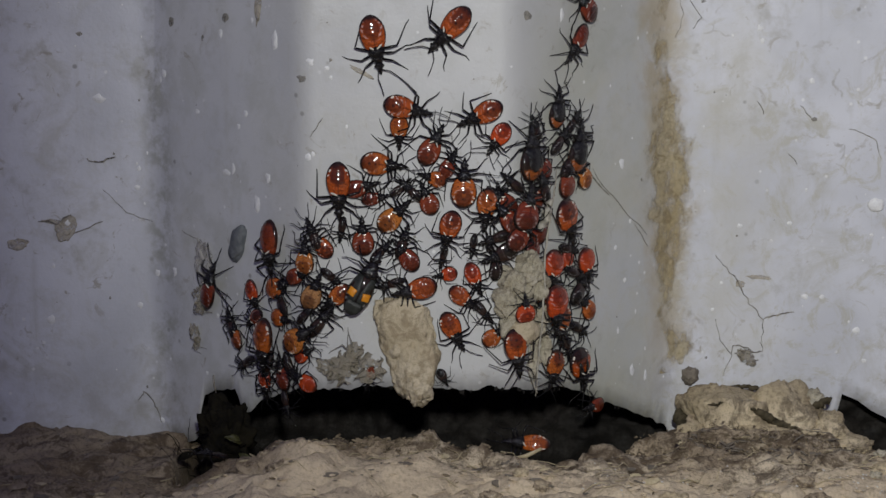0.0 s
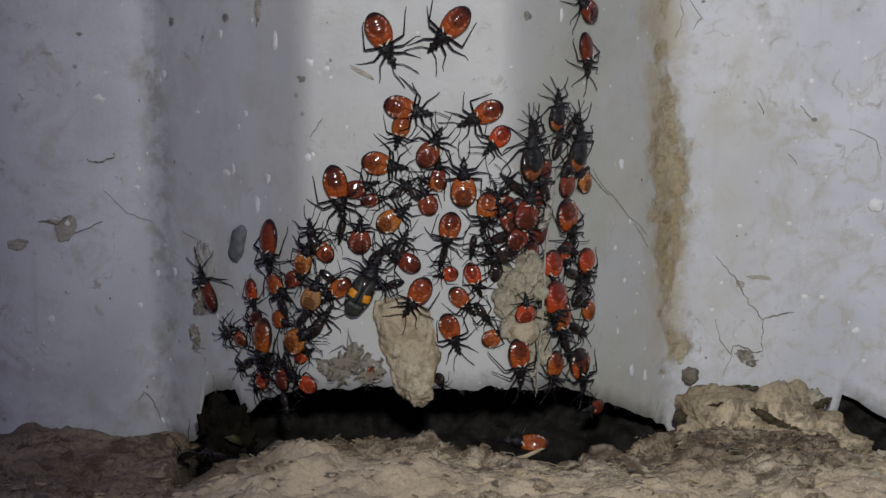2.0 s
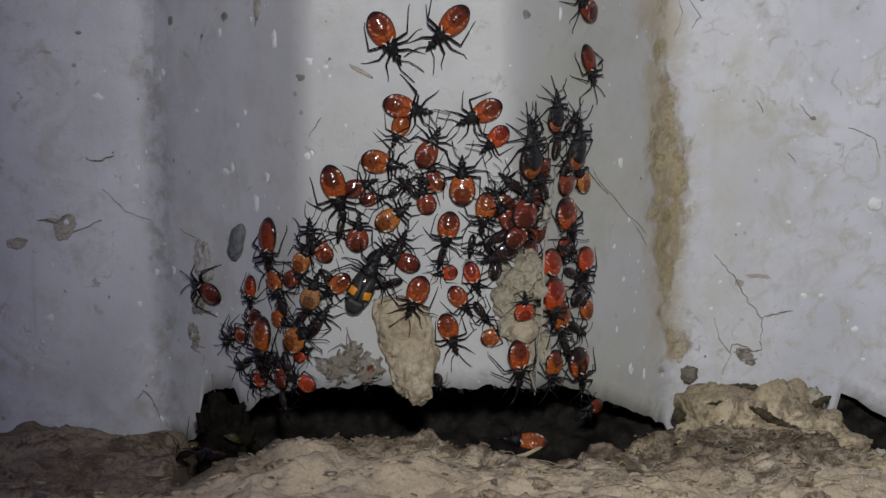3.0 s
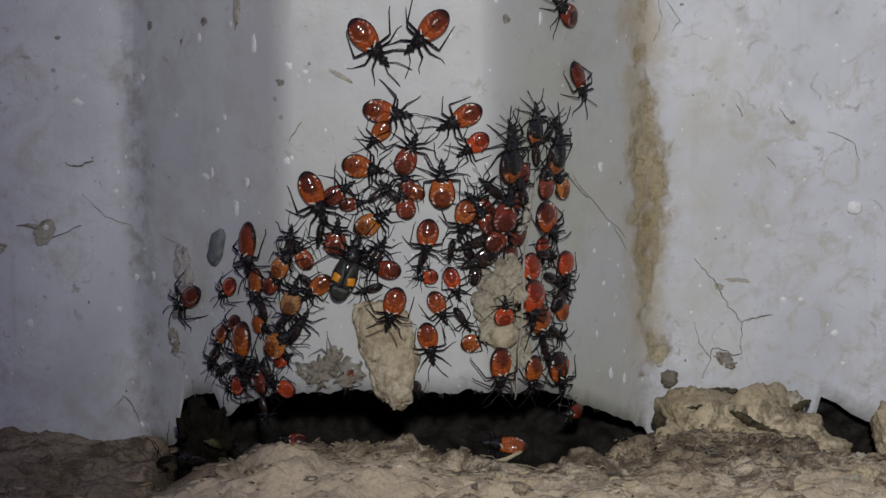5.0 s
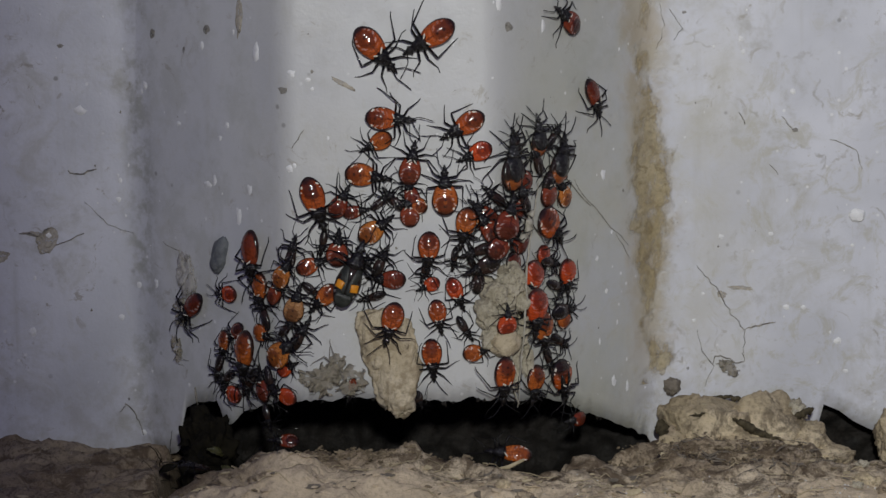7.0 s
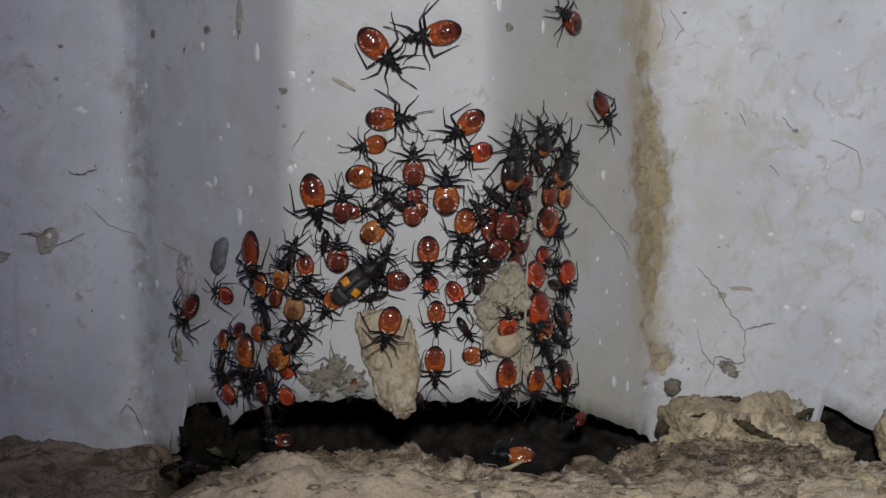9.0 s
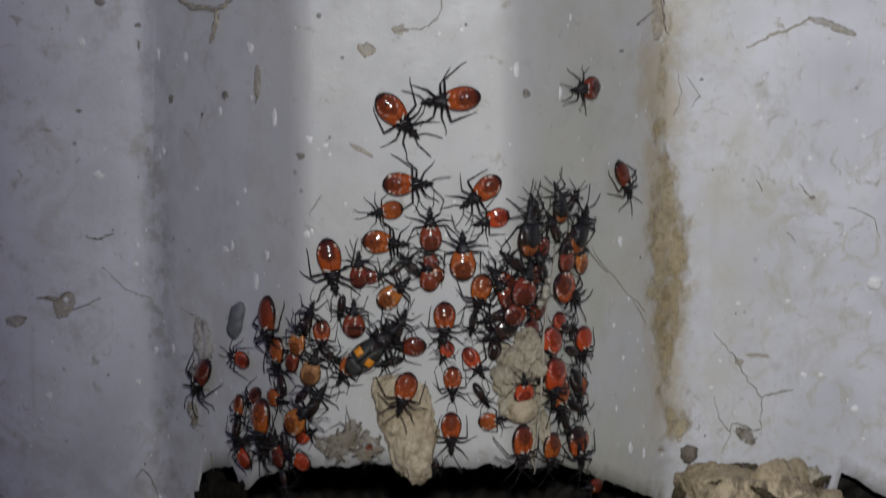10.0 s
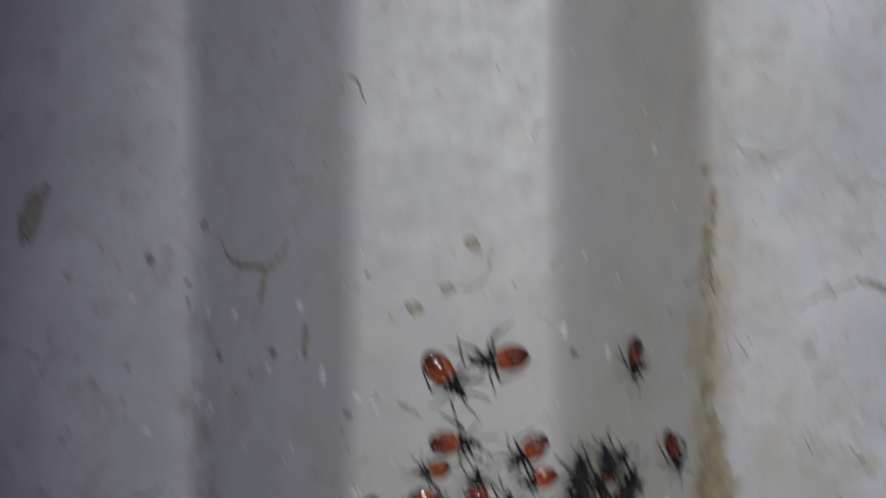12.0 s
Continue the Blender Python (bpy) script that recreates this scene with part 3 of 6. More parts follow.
def head_mesh():
    sec = [(0.78, 0.07, 0.055, 0.25), (0.84, 0.10, 0.08, 0.25), (0.92, 0.11, 0.082, 0.245), (1.00, 0.08, 0.062, 0.23),
           (1.09, 0.05, 0.042, 0.205), (1.16, 0.022, 0.02, 0.18)]
    return to_mesh("head", loft(sec, 10), BLACK)


def eye_mesh():
    bm = bmesh.new()
    bmesh.ops.create_uvsphere(bm, u_segments=8, v_segments=6, radius=0.042)
    return to_mesh("eye", bm, EYE_BLACK)


def pad_mesh(side):
    """A wing pad lying on the front of the abdomen."""
    sec = [(0.20, 0.020, 0.010, 0.46), (0.26, 0.060, 0.020, 0.46), (0.36, 0.085, 0.028, 0.44), (0.47, 0.10, 0.034, 0.40)]
    bm = loft(sec, 8)
    for v in bm.verts:
        v.co.x += side * (0.115 + 0.10 * (0.46 - v.co.y))
        v.co.z -= 0.05 * abs(v.co.x) / 0.2
    return to_mesh("wing_pad", bm, BLACK)


def back_mesh():
    """The black back of an older nymph, covering the front of its abdomen."""
    sec = [(-0.24, 0.05, 0.02, 0.42), (-0.19, 0.20, 0.05, 0.425), (-0.05, 0.32, 0.09, 0.42), (0.15, 0.36, 0.11, 0.41), (0.35, 0.31, 0.10, 0.39), (0.48, 0.20, 0.07, 0.36)]
    bm = loft(sec, 14)
    for v in bm.verts:
        v.co.z -= 1.2 * v.co.x * v.co.x
    return to_mesh("back_shield", bm, BLACK)


def leg_mesh(which, side, variant):
    """One leg from its hip: thigh up and out, shin down to the ground, foot. Hind shins trail back along the body."""
    rng = random.Random(which * 31 + side * 7 + variant * 101)
    thigh, shin, swing, turn = ((0.30, 0.36, 26, 46), (0.31, 0.38, 10, -34), (0.42, 0.60, -6, -72))[which]
    hip_z = 0.22
    a = radians(swing + rng.uniform(-16, 16))
    b = a + radians(turn + rng.uniform(-22, 22))
    knee = Vector((math.cos(a) * thigh, math.sin(a) * thigh, 0.14 + rng.uniform(-0.05, 0.07)))
    ankle = knee + Vector((math.cos(b) * shin, math.sin(b) * shin, 0.035 - hip_z - knee.z))
    c = b + radians(rng.uniform(-25, 25))
    toe = ankle + Vector((math.cos(c) * 0.15, math.sin(c) * 0.15, -0.015))
    pts = [Vector((0, 0, 0)), knee * 0.5 + Vector((0, 0, 0.03)), knee * 0.93, knee, knee.lerp(ankle, 0.5) + Vector((0, 0, 0.02)), ankle, toe]
    pts = [Vector((side * p.x, p.y, max(p.z, 0.02 - hip_z))) for p in pts]
    return to_mesh("leg", tube(pts, [0.035, 0.038, 0.028, 0.024, 0.020, 0.017, 0.011], 6), BLACK)


def antenna_mesh(side, variant):
    rng = random.Random(side * 13 + variant * 17)
    a = radians(58 + rng.uniform(-18, 18))
    p1 = Vector((math.cos(a) * 0.30, math.sin(a) * 0.30, 0.07))
    a2 = a + radians(rng.uniform(-10, 42))
    p2 = p1 + Vector((math.cos(a2) * 0.36, math.sin(a2) * 0.36, -0.02))
    a3 = a2 + radians(rng.uniform(-25, 25))
    p3 = p2 + Vector((math.cos(a3) * 0.32, math.sin(a3) * 0.32, -0.07))
    pts = [Vector((0, 0, 0)), p1 * 0.5, p1, p1.lerp(p2, 0.5), p2, p2.lerp(p3, 0.5), p3]
    return to_mesh("antenna", tube([(side * p.x, p.y, p.z) for p in pts], [0.021, 0.023, 0.020, 0.022, 0.017, 0.023, 0.013], 5), BLACK)


ABDOMENS = {k: abdomen_mesh(k) for k in SKINS}
RIM, THORAX, HEAD, EYEBALL, FLECK = rim_mesh(), thorax_mesh(), head_mesh(), eye_mesh(), fleck_mesh()
BACK = back_mesh()
PADS = {s: pad_mesh(s) for s in (-1, 1)}
LEGS = {(w, s, v): leg_mesh(w, s, v) for w in range(3) for s in (-1, 1) for v in range(5)}
FEELERS = {(s, v): antenna_mesh(s, v) for s in (-1, 1) for v in range(4)}
WORDS = {"red": "glossy brick-red", "scarlet": "glossy scarlet", "orange": "glossy orange-red", "amber": "amber and black-spotted",
         "tan": "dull tan", "dark": "dark maroon", "black": "nearly all-black", "half": "black-and-orange",
         "russet": "dull russet-red", "tipped": "black-backed and orange-tailed"}
bugs = {}


def limbs(root, rng, hips=((0.11, 0.74), (0.155, 0.59), (0.165, 0.47)), tip=1.03, size=1.0):
    """Six legs and two antennae."""
    for s in (-1, 1):
        for w in range(3):
            leg = part("leg", LEGS[w, s, rng.randrange(5)], None, root)
            leg.location = (s * hips[w][0], hips[w][1], 0.22)
            leg.rotation_euler = (0, 0, radians(rng.uniform(-14, 14)))
            leg.scale = (size, size, 1)
        feeler = part("antenna", FEELERS[s, rng.randrange(4)], None, root)
        feeler.location = (s * 0.05, tip, 0.23)
        feeler.rotation_euler = (0, 0, radians(rng.uniform(-22, 22)))
        feeler.scale = (size * 0.74, size * 0.74, 1)


def nymph(key, length, width, kind, seed, where="clinging to the sheet"):
    """A bug nymph; length of its abdomen in mm, width as a share of it."""
    rng = random.Random(seed)
    root = new("bug_nymph")
    root.empty_display_size = 0.2
    root.scale = (length / 1000,) * 3
    tagged(root, WORDS[kind] + " bug nymph with black thorax, " + where, "insect", "bug nymphs on the sheet")
    body = part("abdomen", ABDOMENS[kind], None, root, WORDS[kind] + " oval abdomen")
    body.scale = (width * 0.94 / 0.73, 1, rng.uniform(0.72, 0.88))
    body.location.z = 0.05
    part("margin", RIM, None, body)
    flecked = kind in ("red", "orange", "amber", "half") and rng.random() < 0.75
    for s in (-1, 1):
        if flecked:
            for i in range(5):
                a = radians(-40 + i * 22)
                f = part("fleck", FLECK, None, body, "cream fleck on the margin" if not i else "")
                f.matrix_basis = pose(s * math.cos(a) * 0.305, math.sin(a) * 0.42, 0.375, 0, s * 30, s * math.degrees(a) * 0.9 + rng.uniform(-25, 25)) @ Matrix.Diagonal((rng.uniform(0.7, 1.6), rng.uniform(0.7, 1.4), 1, 1))
        if kind not in ("black", "tipped") and rng.random() < 0.85:
            mark = part("collar_mark", FLECK, None, root, "cream mark at the waist")
            mark.matrix_basis = pose(s * rng.uniform(0.11, 0.15), rng.uniform(0.36, 0.40), 0.435, 15, s * 22, s * rng.uniform(48, 75)) @ Matrix.Diagonal((rng.uniform(0.7, 1.2), rng.uniform(1.2, 2.0), 1.1, 1))
    part("thorax", THORAX, None, root, "black thorax")
    skull = part("head", HEAD, None, root, "black pointed head")
    for s in (-1, 1):
        part("eye", EYEBALL, None, skull).location = (s * 0.10, 0.91, 0.265)
        pad = part("wing_pad", PADS[s], None, root)
        grown = {"half": 1.9}.get(kind) or rng.choice((0.22, 0.28, 0.35, 0.5))
        pad.matrix_basis = Matrix.Translation((0, 0.47 * (1 - grown), 0)) @ Matrix.Diagonal((1.0 + 0.25 * (grown - 1), grown, 1, 1))
    if kind == "tipped":
        shield = part("back_shield", BACK, None, root, "dull black back over the abdomen")
        shield.scale = (width / 0.80, 1, 1)
    limbs(root, rng)
    bugs[key] = root
    return root


def adult_bug(key, length, seed, label):
    """A winged adult: dark folded wings with an orange patch on each."""
    rng = random.Random(seed)
    root = new("adult_bug")
    root.empty_display_size = 0.2
    root.scale = (length / 1000,) * 3
    tagged(root, label, "insect")
    sec = [(-0.56, 0.06, 0.04, 0.24), (-0.50, 0.17, 0.10, 0.25), (-0.34, 0.27, 0.17, 0.26), (-0.05, 0.32, 0.20, 0.27), (0.20, 0.28, 0.19, 0.27),
           (0.42, 0.20, 0.14, 0.27), (0.50, 0.14, 0.1, 0.26)]
    part("abdomen", loft(sec, 16), SKINS["black"], root, "black abdomen")
    for s in (-1, 1):
        bm = loft([(-0.30, 0.10, 0.018, 0.455), (-0.16, 0.15, 0.026, 0.478), (0.05, 0.155, 0.03, 0.485), (0.25, 0.12, 0.03, 0.46), (0.44, 0.07, 0.03, 0.41)], 10)
        for v in bm.verts:
            v.co.x += s * 0.165
            v.co.z -= 0.20 * (abs(v.co.x) / 0.3) ** 2
        wing = part("forewing", bm, WING, root, "dull greenish-black forewing")
        bm = loft([(-0.10, 0.085, 0.012, 0), (-0.085, 0.11, 0.03, 0), (0.0, 0.105, 0.034, 0), (0.085, 0.115, 0.03, 0), (0.10, 0.08, 0.012, 0)], 8)
        patch = part("patch", bm, ORANGE_PATCH, wing, "squarish orange patch")
        patch.matrix_basis = pose(s * 0.19, -0.03, 0.447, 0, s * 24, 8 * s)
    part("membrane", loft([(-0.60, 0.07, 0.01, 0.33), (-0.50, 0.18, 0.015, 0.38), (-0.36, 0.23, 0.015, 0.43), (-0.24, 0.20, 0.015, 0.46)], 10), WING, root,
         "black wing membrane")
    part("thorax", THORAX, None, root, "black thorax")
    skull = part("head", HEAD, None, root, "black pointed head")
    for s in (-1, 1):
        part("eye", EYEBALL, None, skull).location = (s * 0.10, 0.91, 0.265)
    limbs(root, rng, size=0.8)
    bugs[key] = root
    return root


def husk(x, z, heading, length, seed, lift=0.1):
    """A crumpled shed nymph skin."""
    rng = random.Random(seed)
    root = new("shed_skin")
    root.empty_display_size = 0.2
    root.scale = (length / 1000,) * 3
    root.matrix_basis = on_sheet(x, z, heading, lift) @ Matrix.Diagonal((*root.scale, 1))
    tagged(root, "papery tan shed insect skin stuck to the sheet", "shed skin", "shed skins")
    for name, size, y in (("shell", (0.72, 0.95, 0.34), 0.0), ("thorax_shell", (0.42, 0.46, 0.28), 0.58)):
        bm = rough_lump(size, seed * 3 + y, 0.5, 4, 2.4, 0.14)
        for v in [v for v in bm.verts if noise.noise(v.co * 4.5 + Vector((seed, 0, y))) > 0.20]:
            bm.verts.remove(v)
        for v in bm.verts:
            p = v.co * 7 + Vector((seed, 0, y))
            v.co += Vector((noise.noise(p), noise.noise(p + Vector((5, 0, 0))), 0.9 * abs(noise.noise(p + Vector((0, 7, 0)))))) * 0.05
        piece = part(name, bm, HUSK, root, "crumpled translucent shell" if y == 0 else "")
        piece.location = (0, y, 0.16)
    for s in (-1, 1):
        for w in range(3):
            if rng.random() < 0.45:
                continue
            data = LEGS[w, s, rng.randrange(5)].copy()
            data.materials[0] = DARK_THREAD
            leg = part("leg", data, None, root)
            leg.location = (s * 0.15, (0.68, 0.56, 0.46)[w], 0.2)
            leg.rotation_euler = (0, 0, radians(rng.uniform(-60, 60)))
            leg.scale = (0.7, 0.7, 0.9)
    return root


nymph("1", 6.5, 0.77, "red", 1)
nymph("2", 6.5, 0.72, "red", 2)
nymph("3", 5.0, 0.90, "dark", 3)
nymph("4", 5.4, 0.68, "dark", 4)
nymph("5", 5.5, 0.80, "red", 5)
nymph("6", 4.0, 0.90, "orange", 6)
nymph("7", 5.5, 0.78, "red", 7)
nymph("8", 4.2, 0.90, "scarlet", 8)
nymph("9", 5.0, 0.86, "russet", 9)
nymph("10", 5.2, 0.88, "orange", 10)
nymph("11", 6.5, 0.72, "red", 11)
nymph("12", 4.2, 0.85, "dark", 12)
nymph("13", 4.8, 0.90, "amber", 13)
nymph("14", 4.0, 0.95, "russet", 14)
nymph("15", 3.4, 0.95, "orange", 15)
nymph("16", 5.5, 0.92, "orange", 16)
nymph("17", 5.0, 0.82, "orange", 17)
nymph("18", 3.4, 0.90, "amber", 18)
nymph("19", 5.0, 0.86, "red", 19)
nymph("20", 4.4, 1.00, "russet", 20)
nymph("22", 4.4, 0.85, "orange", 22)
nymph("23", 4.4, 0.86, "dark", 23)
nymph("24", 5.2, 0.84, "red", 24)
nymph("25", 2.9, 1.00, "scarlet", 25)
nymph("26", 4.2, 0.76, "scarlet", 26)
nymph("27", 4.2, 0.86, "red", 27)
nymph("28", 5.0, 0.80, "red", 28)
nymph("29", 3.5, 1.00, "orange", 29)
nymph("30", 6.6, 0.72, "russet", 30)
nymph("31", 6.0, 0.68, "dark", 31)
nymph("32", 4.1, 0.85, "scarlet", 32)
nymph("33", 4.7, 0.90, "orange", 33)
nymph("34", 4.4, 0.88, "amber", 34)
nymph("35", 4.0, 0.85, "red", 35)
nymph("36", 4.6, 0.90, "tan", 36)
nymph("37", 6.6, 0.80, "orange", 37)
nymph("38", 3.6, 0.98, "orange", 38)
nymph("39", 5.3, 0.95, "amber", 39)
nymph("40", 3.2, 0.95, "scarlet", 40)
nymph("41", 3.9, 0.80, "orange", 41)
nymph("42", 4.1, 0.90, "scarlet", 42)
nymph("43", 3.8, 0.90, "scarlet", 43)
nymph("44", 4.5, 0.85, "dark", 44)
nymph("45", 4.9, 0.94, "tipped", 45)
nymph("46", 6.4, 0.94, "tipped", 46)
nymph("47", 6.1, 0.88, "tipped", 47)
nymph("48", 4.1, 1.00, "amber", 48)
nymph("49", 4.7, 1.00, "russet", 49)
nymph("50", 4.3, 1.06, "dark", 50)
nymph("51", 5.8, 1.06, "red", 51)
nymph("52", 5.5, 1.07, "dark", 52)
nymph("53", 4.2, 1.12, "russet", 53)
nymph("54", 4.8, 0.90, "dark", 54)
nymph("55", 4.3, 1.12, "dark", 55)
nymph("56", 4.6, 1.06, "scarlet", 56)
nymph("57", 5.4, 1.12, "scarlet", 57)
nymph("58", 3.4, 1.12, "scarlet", 58)
nymph("59", 6.0, 1.06, "scarlet", 59)
nymph("60", 5.4, 1.06, "orange", 60)
nymph("61", 3.9, 1.00, "orange", 61)
nymph("62", 4.5, 0.75, "black", 62)
nymph("63", 3.6, 1.31, "scarlet", 63)
nymph("64", 5.7, 0.82, "red", 64)
nymph("65", 4.9, 1.00, "orange", 65)
nymph("66", 5.6, 1.06, "half", 66)
nymph("69", 3.8, 0.70, "black", 69)
nymph("71", 2.3, 0.90, "black", 71)
nymph("72", 4.2, 0.52, "black", 72)
nymph("73", 4.6, 0.52, "black", 73)
nymph("74", 4.7, 0.52, "black", 74)
nymph("75", 4.2, 0.52, "black", 75)
nymph("76", 4.2, 0.52, "black", 76)
nymph("80", 4.7, 0.52, "black", 80)
nymph("81", 4.8, 0.80, "dark", 81)
nymph("85", 4.3, 1.00, "dark", 85)
nymph("86", 4.3, 0.52, "black", 86)
nymph("87", 4.2, 0.80, "russet", 87)
nymph("88", 4.0, 0.52, "black", 88)
nymph("89", 3.8, 0.80, "dark", 89)
nymph("90", 3.6, 0.52, "black", 90)
nymph("91", 3.6, 0.52, "black", 91)
nymph("92", 4.1, 0.52, "black", 92)
nymph("93", 3.4, 0.52, "black", 93)
nymph("100", 4.4, 0.80, "dark", 100)
nymph("101", 4.2, 0.52, "black", 101)
nymph("102", 4.0, 1.00, "dark", 102)
nymph("103", 3.9, 0.52, "black", 103)
nymph("104", 3.9, 0.52, "black", 104)
nymph("105", 3.8, 1.00, "dark", 105)
nymph("106", 3.9, 0.52, "black", 106)
nymph("107", 3.7, 0.52, "black", 107)
nymph("108", 2.9, 0.52, "black", 108)
nymph("109", 2.9, 0.52, "black", 109)
nymph("110", 3.1, 0.52, "black", 110)
nymph("111", 3.4, 0.80, "dark", 111)
nymph("112", 3.1, 0.52, "black", 112)
nymph("113", 3.6, 0.52, "black", 113)
nymph("114", 3.4, 0.52, "black", 114)
nymph("115", 2.9, 0.52, "black", 115)
nymph("116", 3.7, 0.80, "dark", 116)
nymph("117", 3.7, 0.52, "black", 117)
nymph("118", 3.4, 0.52, "black", 118)
nymph("119", 3.8, 0.52, "black", 119)
nymph("120", 3.8, 0.52, "black", 120)
nymph("121", 3.7, 0.52, "black", 121)
nymph("122", 3.4, 0.52, "black", 122)
# two black bodies added under the stack for the shading in its gaps
nymph("140", 4.6, 0.80, "black", 140)
nymph("141", 4.7, 0.80, "black", 141)

# ---- things stuck to the sheet and lying at its foot ----
def stuck(name, x, z, size, seed, material, label, category, turn=0.0, rough=0.25, fine=0.08, freq=1.6, lift=0.22, boxy=2.0, facets=0, folds=None):
    bm = rough_lump([s / 1000 for s in size], seed, rough, 5 if facets else 4, freq, fine, boxy, facets)
    ob = new(name, to_mesh(name, crumple(bm, seed, folds) if folds else bm, material))
    ob.matrix_world = on_sheet(x, z, turn, size[2] * lift)
    return tagged(ob, label, category)


def strand(points, radius, material=DARK_THREAD, label="dusty dark cobweb thread on the painted sheet", name="cobweb_thread", lift=0.0002, wander=0.25):
    """A thread along points on the sheet (mm), with a little slack."""
    pts = []
    rng = random.Random(round(points[0][0] * 10))
    for (x0, z0), (x1, z1) in zip(points, points[1:]):
        for k in range(4):
            u = k / 4
            pts.append((x0 + (x1 - x0) * u + rng.uniform(-wander, wander), z0 + (z1 - z0) * u + rng.uniform(-wander, wander)))
    pts.append(points[-1])
    path = [Vector((x / 1000, sheet_y(x / 1000, z / 1000) - lift, z / 1000)) for x, z in pts]
    n = len(path)
    radii = [radius / 1000 * (0.45 + 0.55 * math.sin(math.pi * (k + 0.5) / n)) * rng.uniform(0.7, 1.2) for k in range(n)]
    return tagged(new(name, to_mesh(name, tube(path, radii, 5), material)), label, "cobweb" if "web" in name else "debris")


def drops(name, spots, material, label, category, thick=0.3):
    """Small splashes on the sheet: x, height, half width and half height in mm."""
    verts, faces = [], []
    for k, (x, z, a, b) in enumerate(spots):
        if z / 1000 < bottom_edge(x / 1000) + 0.0006:
            continue
        m = on_sheet(x, z)
        base = len(verts)
        n = 9
        for ring, high in ((1.0, 0.02), (0.65, 0.8)):
            for i in range(n):
                t = 2 * math.pi * i / n
                r = ring * (1 + 0.6 * noise.noise(Vector((math.cos(t) * 1.5 + k, math.sin(t) * 1.5, k * 0.7))))
                verts.append(m @ Vector((1.15 * a * r * math.cos(t) / 1000, 1.15 * b * r * math.sin(t) / 1000, high * thick * min(a, b) / 1000)))
        verts.append(m @ Vector((0, 0, thick * min(a, b) / 1000)))
        for i in range(n):
            j = (i + 1) % n
            faces.append((base + i, base + j, base + n + j, base + n + i))
            faces.append((base + n + i, base + n + j, base + 2 * n))
    data = bpy.data.meshes.new(name)
    data.from_pydata(verts, [], faces)
    data.materials.append(material)
    data.shade_smooth()
    return tagged(new(name, data), label, category, kind="stuff")


# clay and webbing among the insects
wedge = rough_lump((0.0104, 0.0168, 0.0034), 31, 0.2, 5, 2.2, 0.16, 4.0, 12)
for v in wedge.verts:
    u = v.co.y / 0.0168 + 0.5
    v.co.x = (v.co.x - 0.0050) * (0.56 + 0.40 * u) + 0.0050
for v in wedge.verts:
    p = v.co * 1000
    v.co.x += 0.0005 * noise.noise(Vector((p.y * 0.55, p.z, 2.1))) + 0.00025 * noise.noise(Vector((p.y * 1.6, p.z, 6.4)))
    v.co.z += 0.0006 * ridge(p.x * 0.42, p.y * 0.10, 2.3) + 0.00035 * noise.noise(Vector((p.x * 0.9, p.y * 0.5, 8.2))) + 0.0010 * smooth(0, 4, p.x) * smooth(2, -5, p.y)
ob = new("clay_lump", to_mesh("clay_lump", wedge, PALE_CLAY))
ob.matrix_world = on_sheet(-7.1, 18.3, 2, 0.6)
tagged(ob, "wedge of pale dried clay stuck to the rib", "clay lump")
for name, x, y, z, size, seed, turn, label in (("ridge", 3.3, -2.6, 1.2, (2.6, 11.0, 2.2), 51, -4, "raised pale ridge of clay"), ("tip", 2.6, -7.6, 0.5, (3.6, 4.6, 2.2), 52, 8, "broken lower tip"),
                                              ("flake", -3.6, 6.4, 1.0, (3.4, 3.0, 1.2), 53, 25, "loose flake of clay"), ("flake", -1.0, 1.4, 1.5, (2.0, 4.4, 0.9), 54, -18, "")):
    piece = part(name, crumple(rough_lump([v / 1000 for v in size], seed, 0.3, 4, 2.2, 0.16, 2.6, 12), seed, (0.25, 0.7)), PALE_CLAY, ob, label)
    piece.matrix_basis = pose(x / 1000, y / 1000, z / 1000, 0, 0, turn)
for x, z, size, seed, turn in ((14.9, 33.0, (6.6, 6.0, 5.2), 5, 30), (12.3, 30.8, (5.0, 5.6, 4.6), 9, -30), (16.9, 29.5, (4.6, 6.2, 4.4), 33, 10), (11.1, 27.2, (4.4, 6.0, 4.2), 34, -20),
                               (14.1, 27.9, (5.0, 4.6, 4.0), 35, 50), (11.4, 23.3, (3.6, 5.0, 3.4), 36, 15), (16.9, 23.7, (3.4, 6.6, 3.0), 37, -8), (16.5, 16.4, (2.4, 9.5, 2.0), 38, 6),
                               (18.5, 17.6, (1.8, 8.0, 1.8), 39, -6)):
    stuck("clay_lump", x, z, [0.9 * v for v in size], seed, GREY_CLAY, "crumbly lump of grey clay on the rib's shoulder", "clay lump", turn, 0.35, 0.2, 2.2, boxy=2.4, facets=15, folds=(1.0, 0.30))
stuck("seed_case", 13.6, 21.8, (6.2, 5.4, 5.6), 12, PALE_CLAY, "smooth pale round seed case wedged among the insects", "seed case", 0, 0.10, 0.02)
strand(((20.6, 51.0), (20.0, 46.1), (19.0, 40.0), (18.3, 34.9), (18.4, 29.7), (18.0, 23.5), (17.4, 17.3), (16.8, 9.8)), 0.22, WEB, "ragged pale strip of old webbing over the insects", "web_strip", 0.0046, 0.12)
strand(((19.9, 45.4), (18.9, 43.6), (18.2, 41.6), (17.5, 40.0)), 0.85, WEB, "ragged pale strip of old webbing over the insects", "web_strip", 0.0042, 0.4)
strand(((15.9, 20.8), (15.5, 15.6), (17.2, 9.9)), 0.3, WEB, "ragged pale strip of old webbing over the insects", "web_strip", 0.0026)
husk(-18.0, 15.6, 40, 6.4, 1)
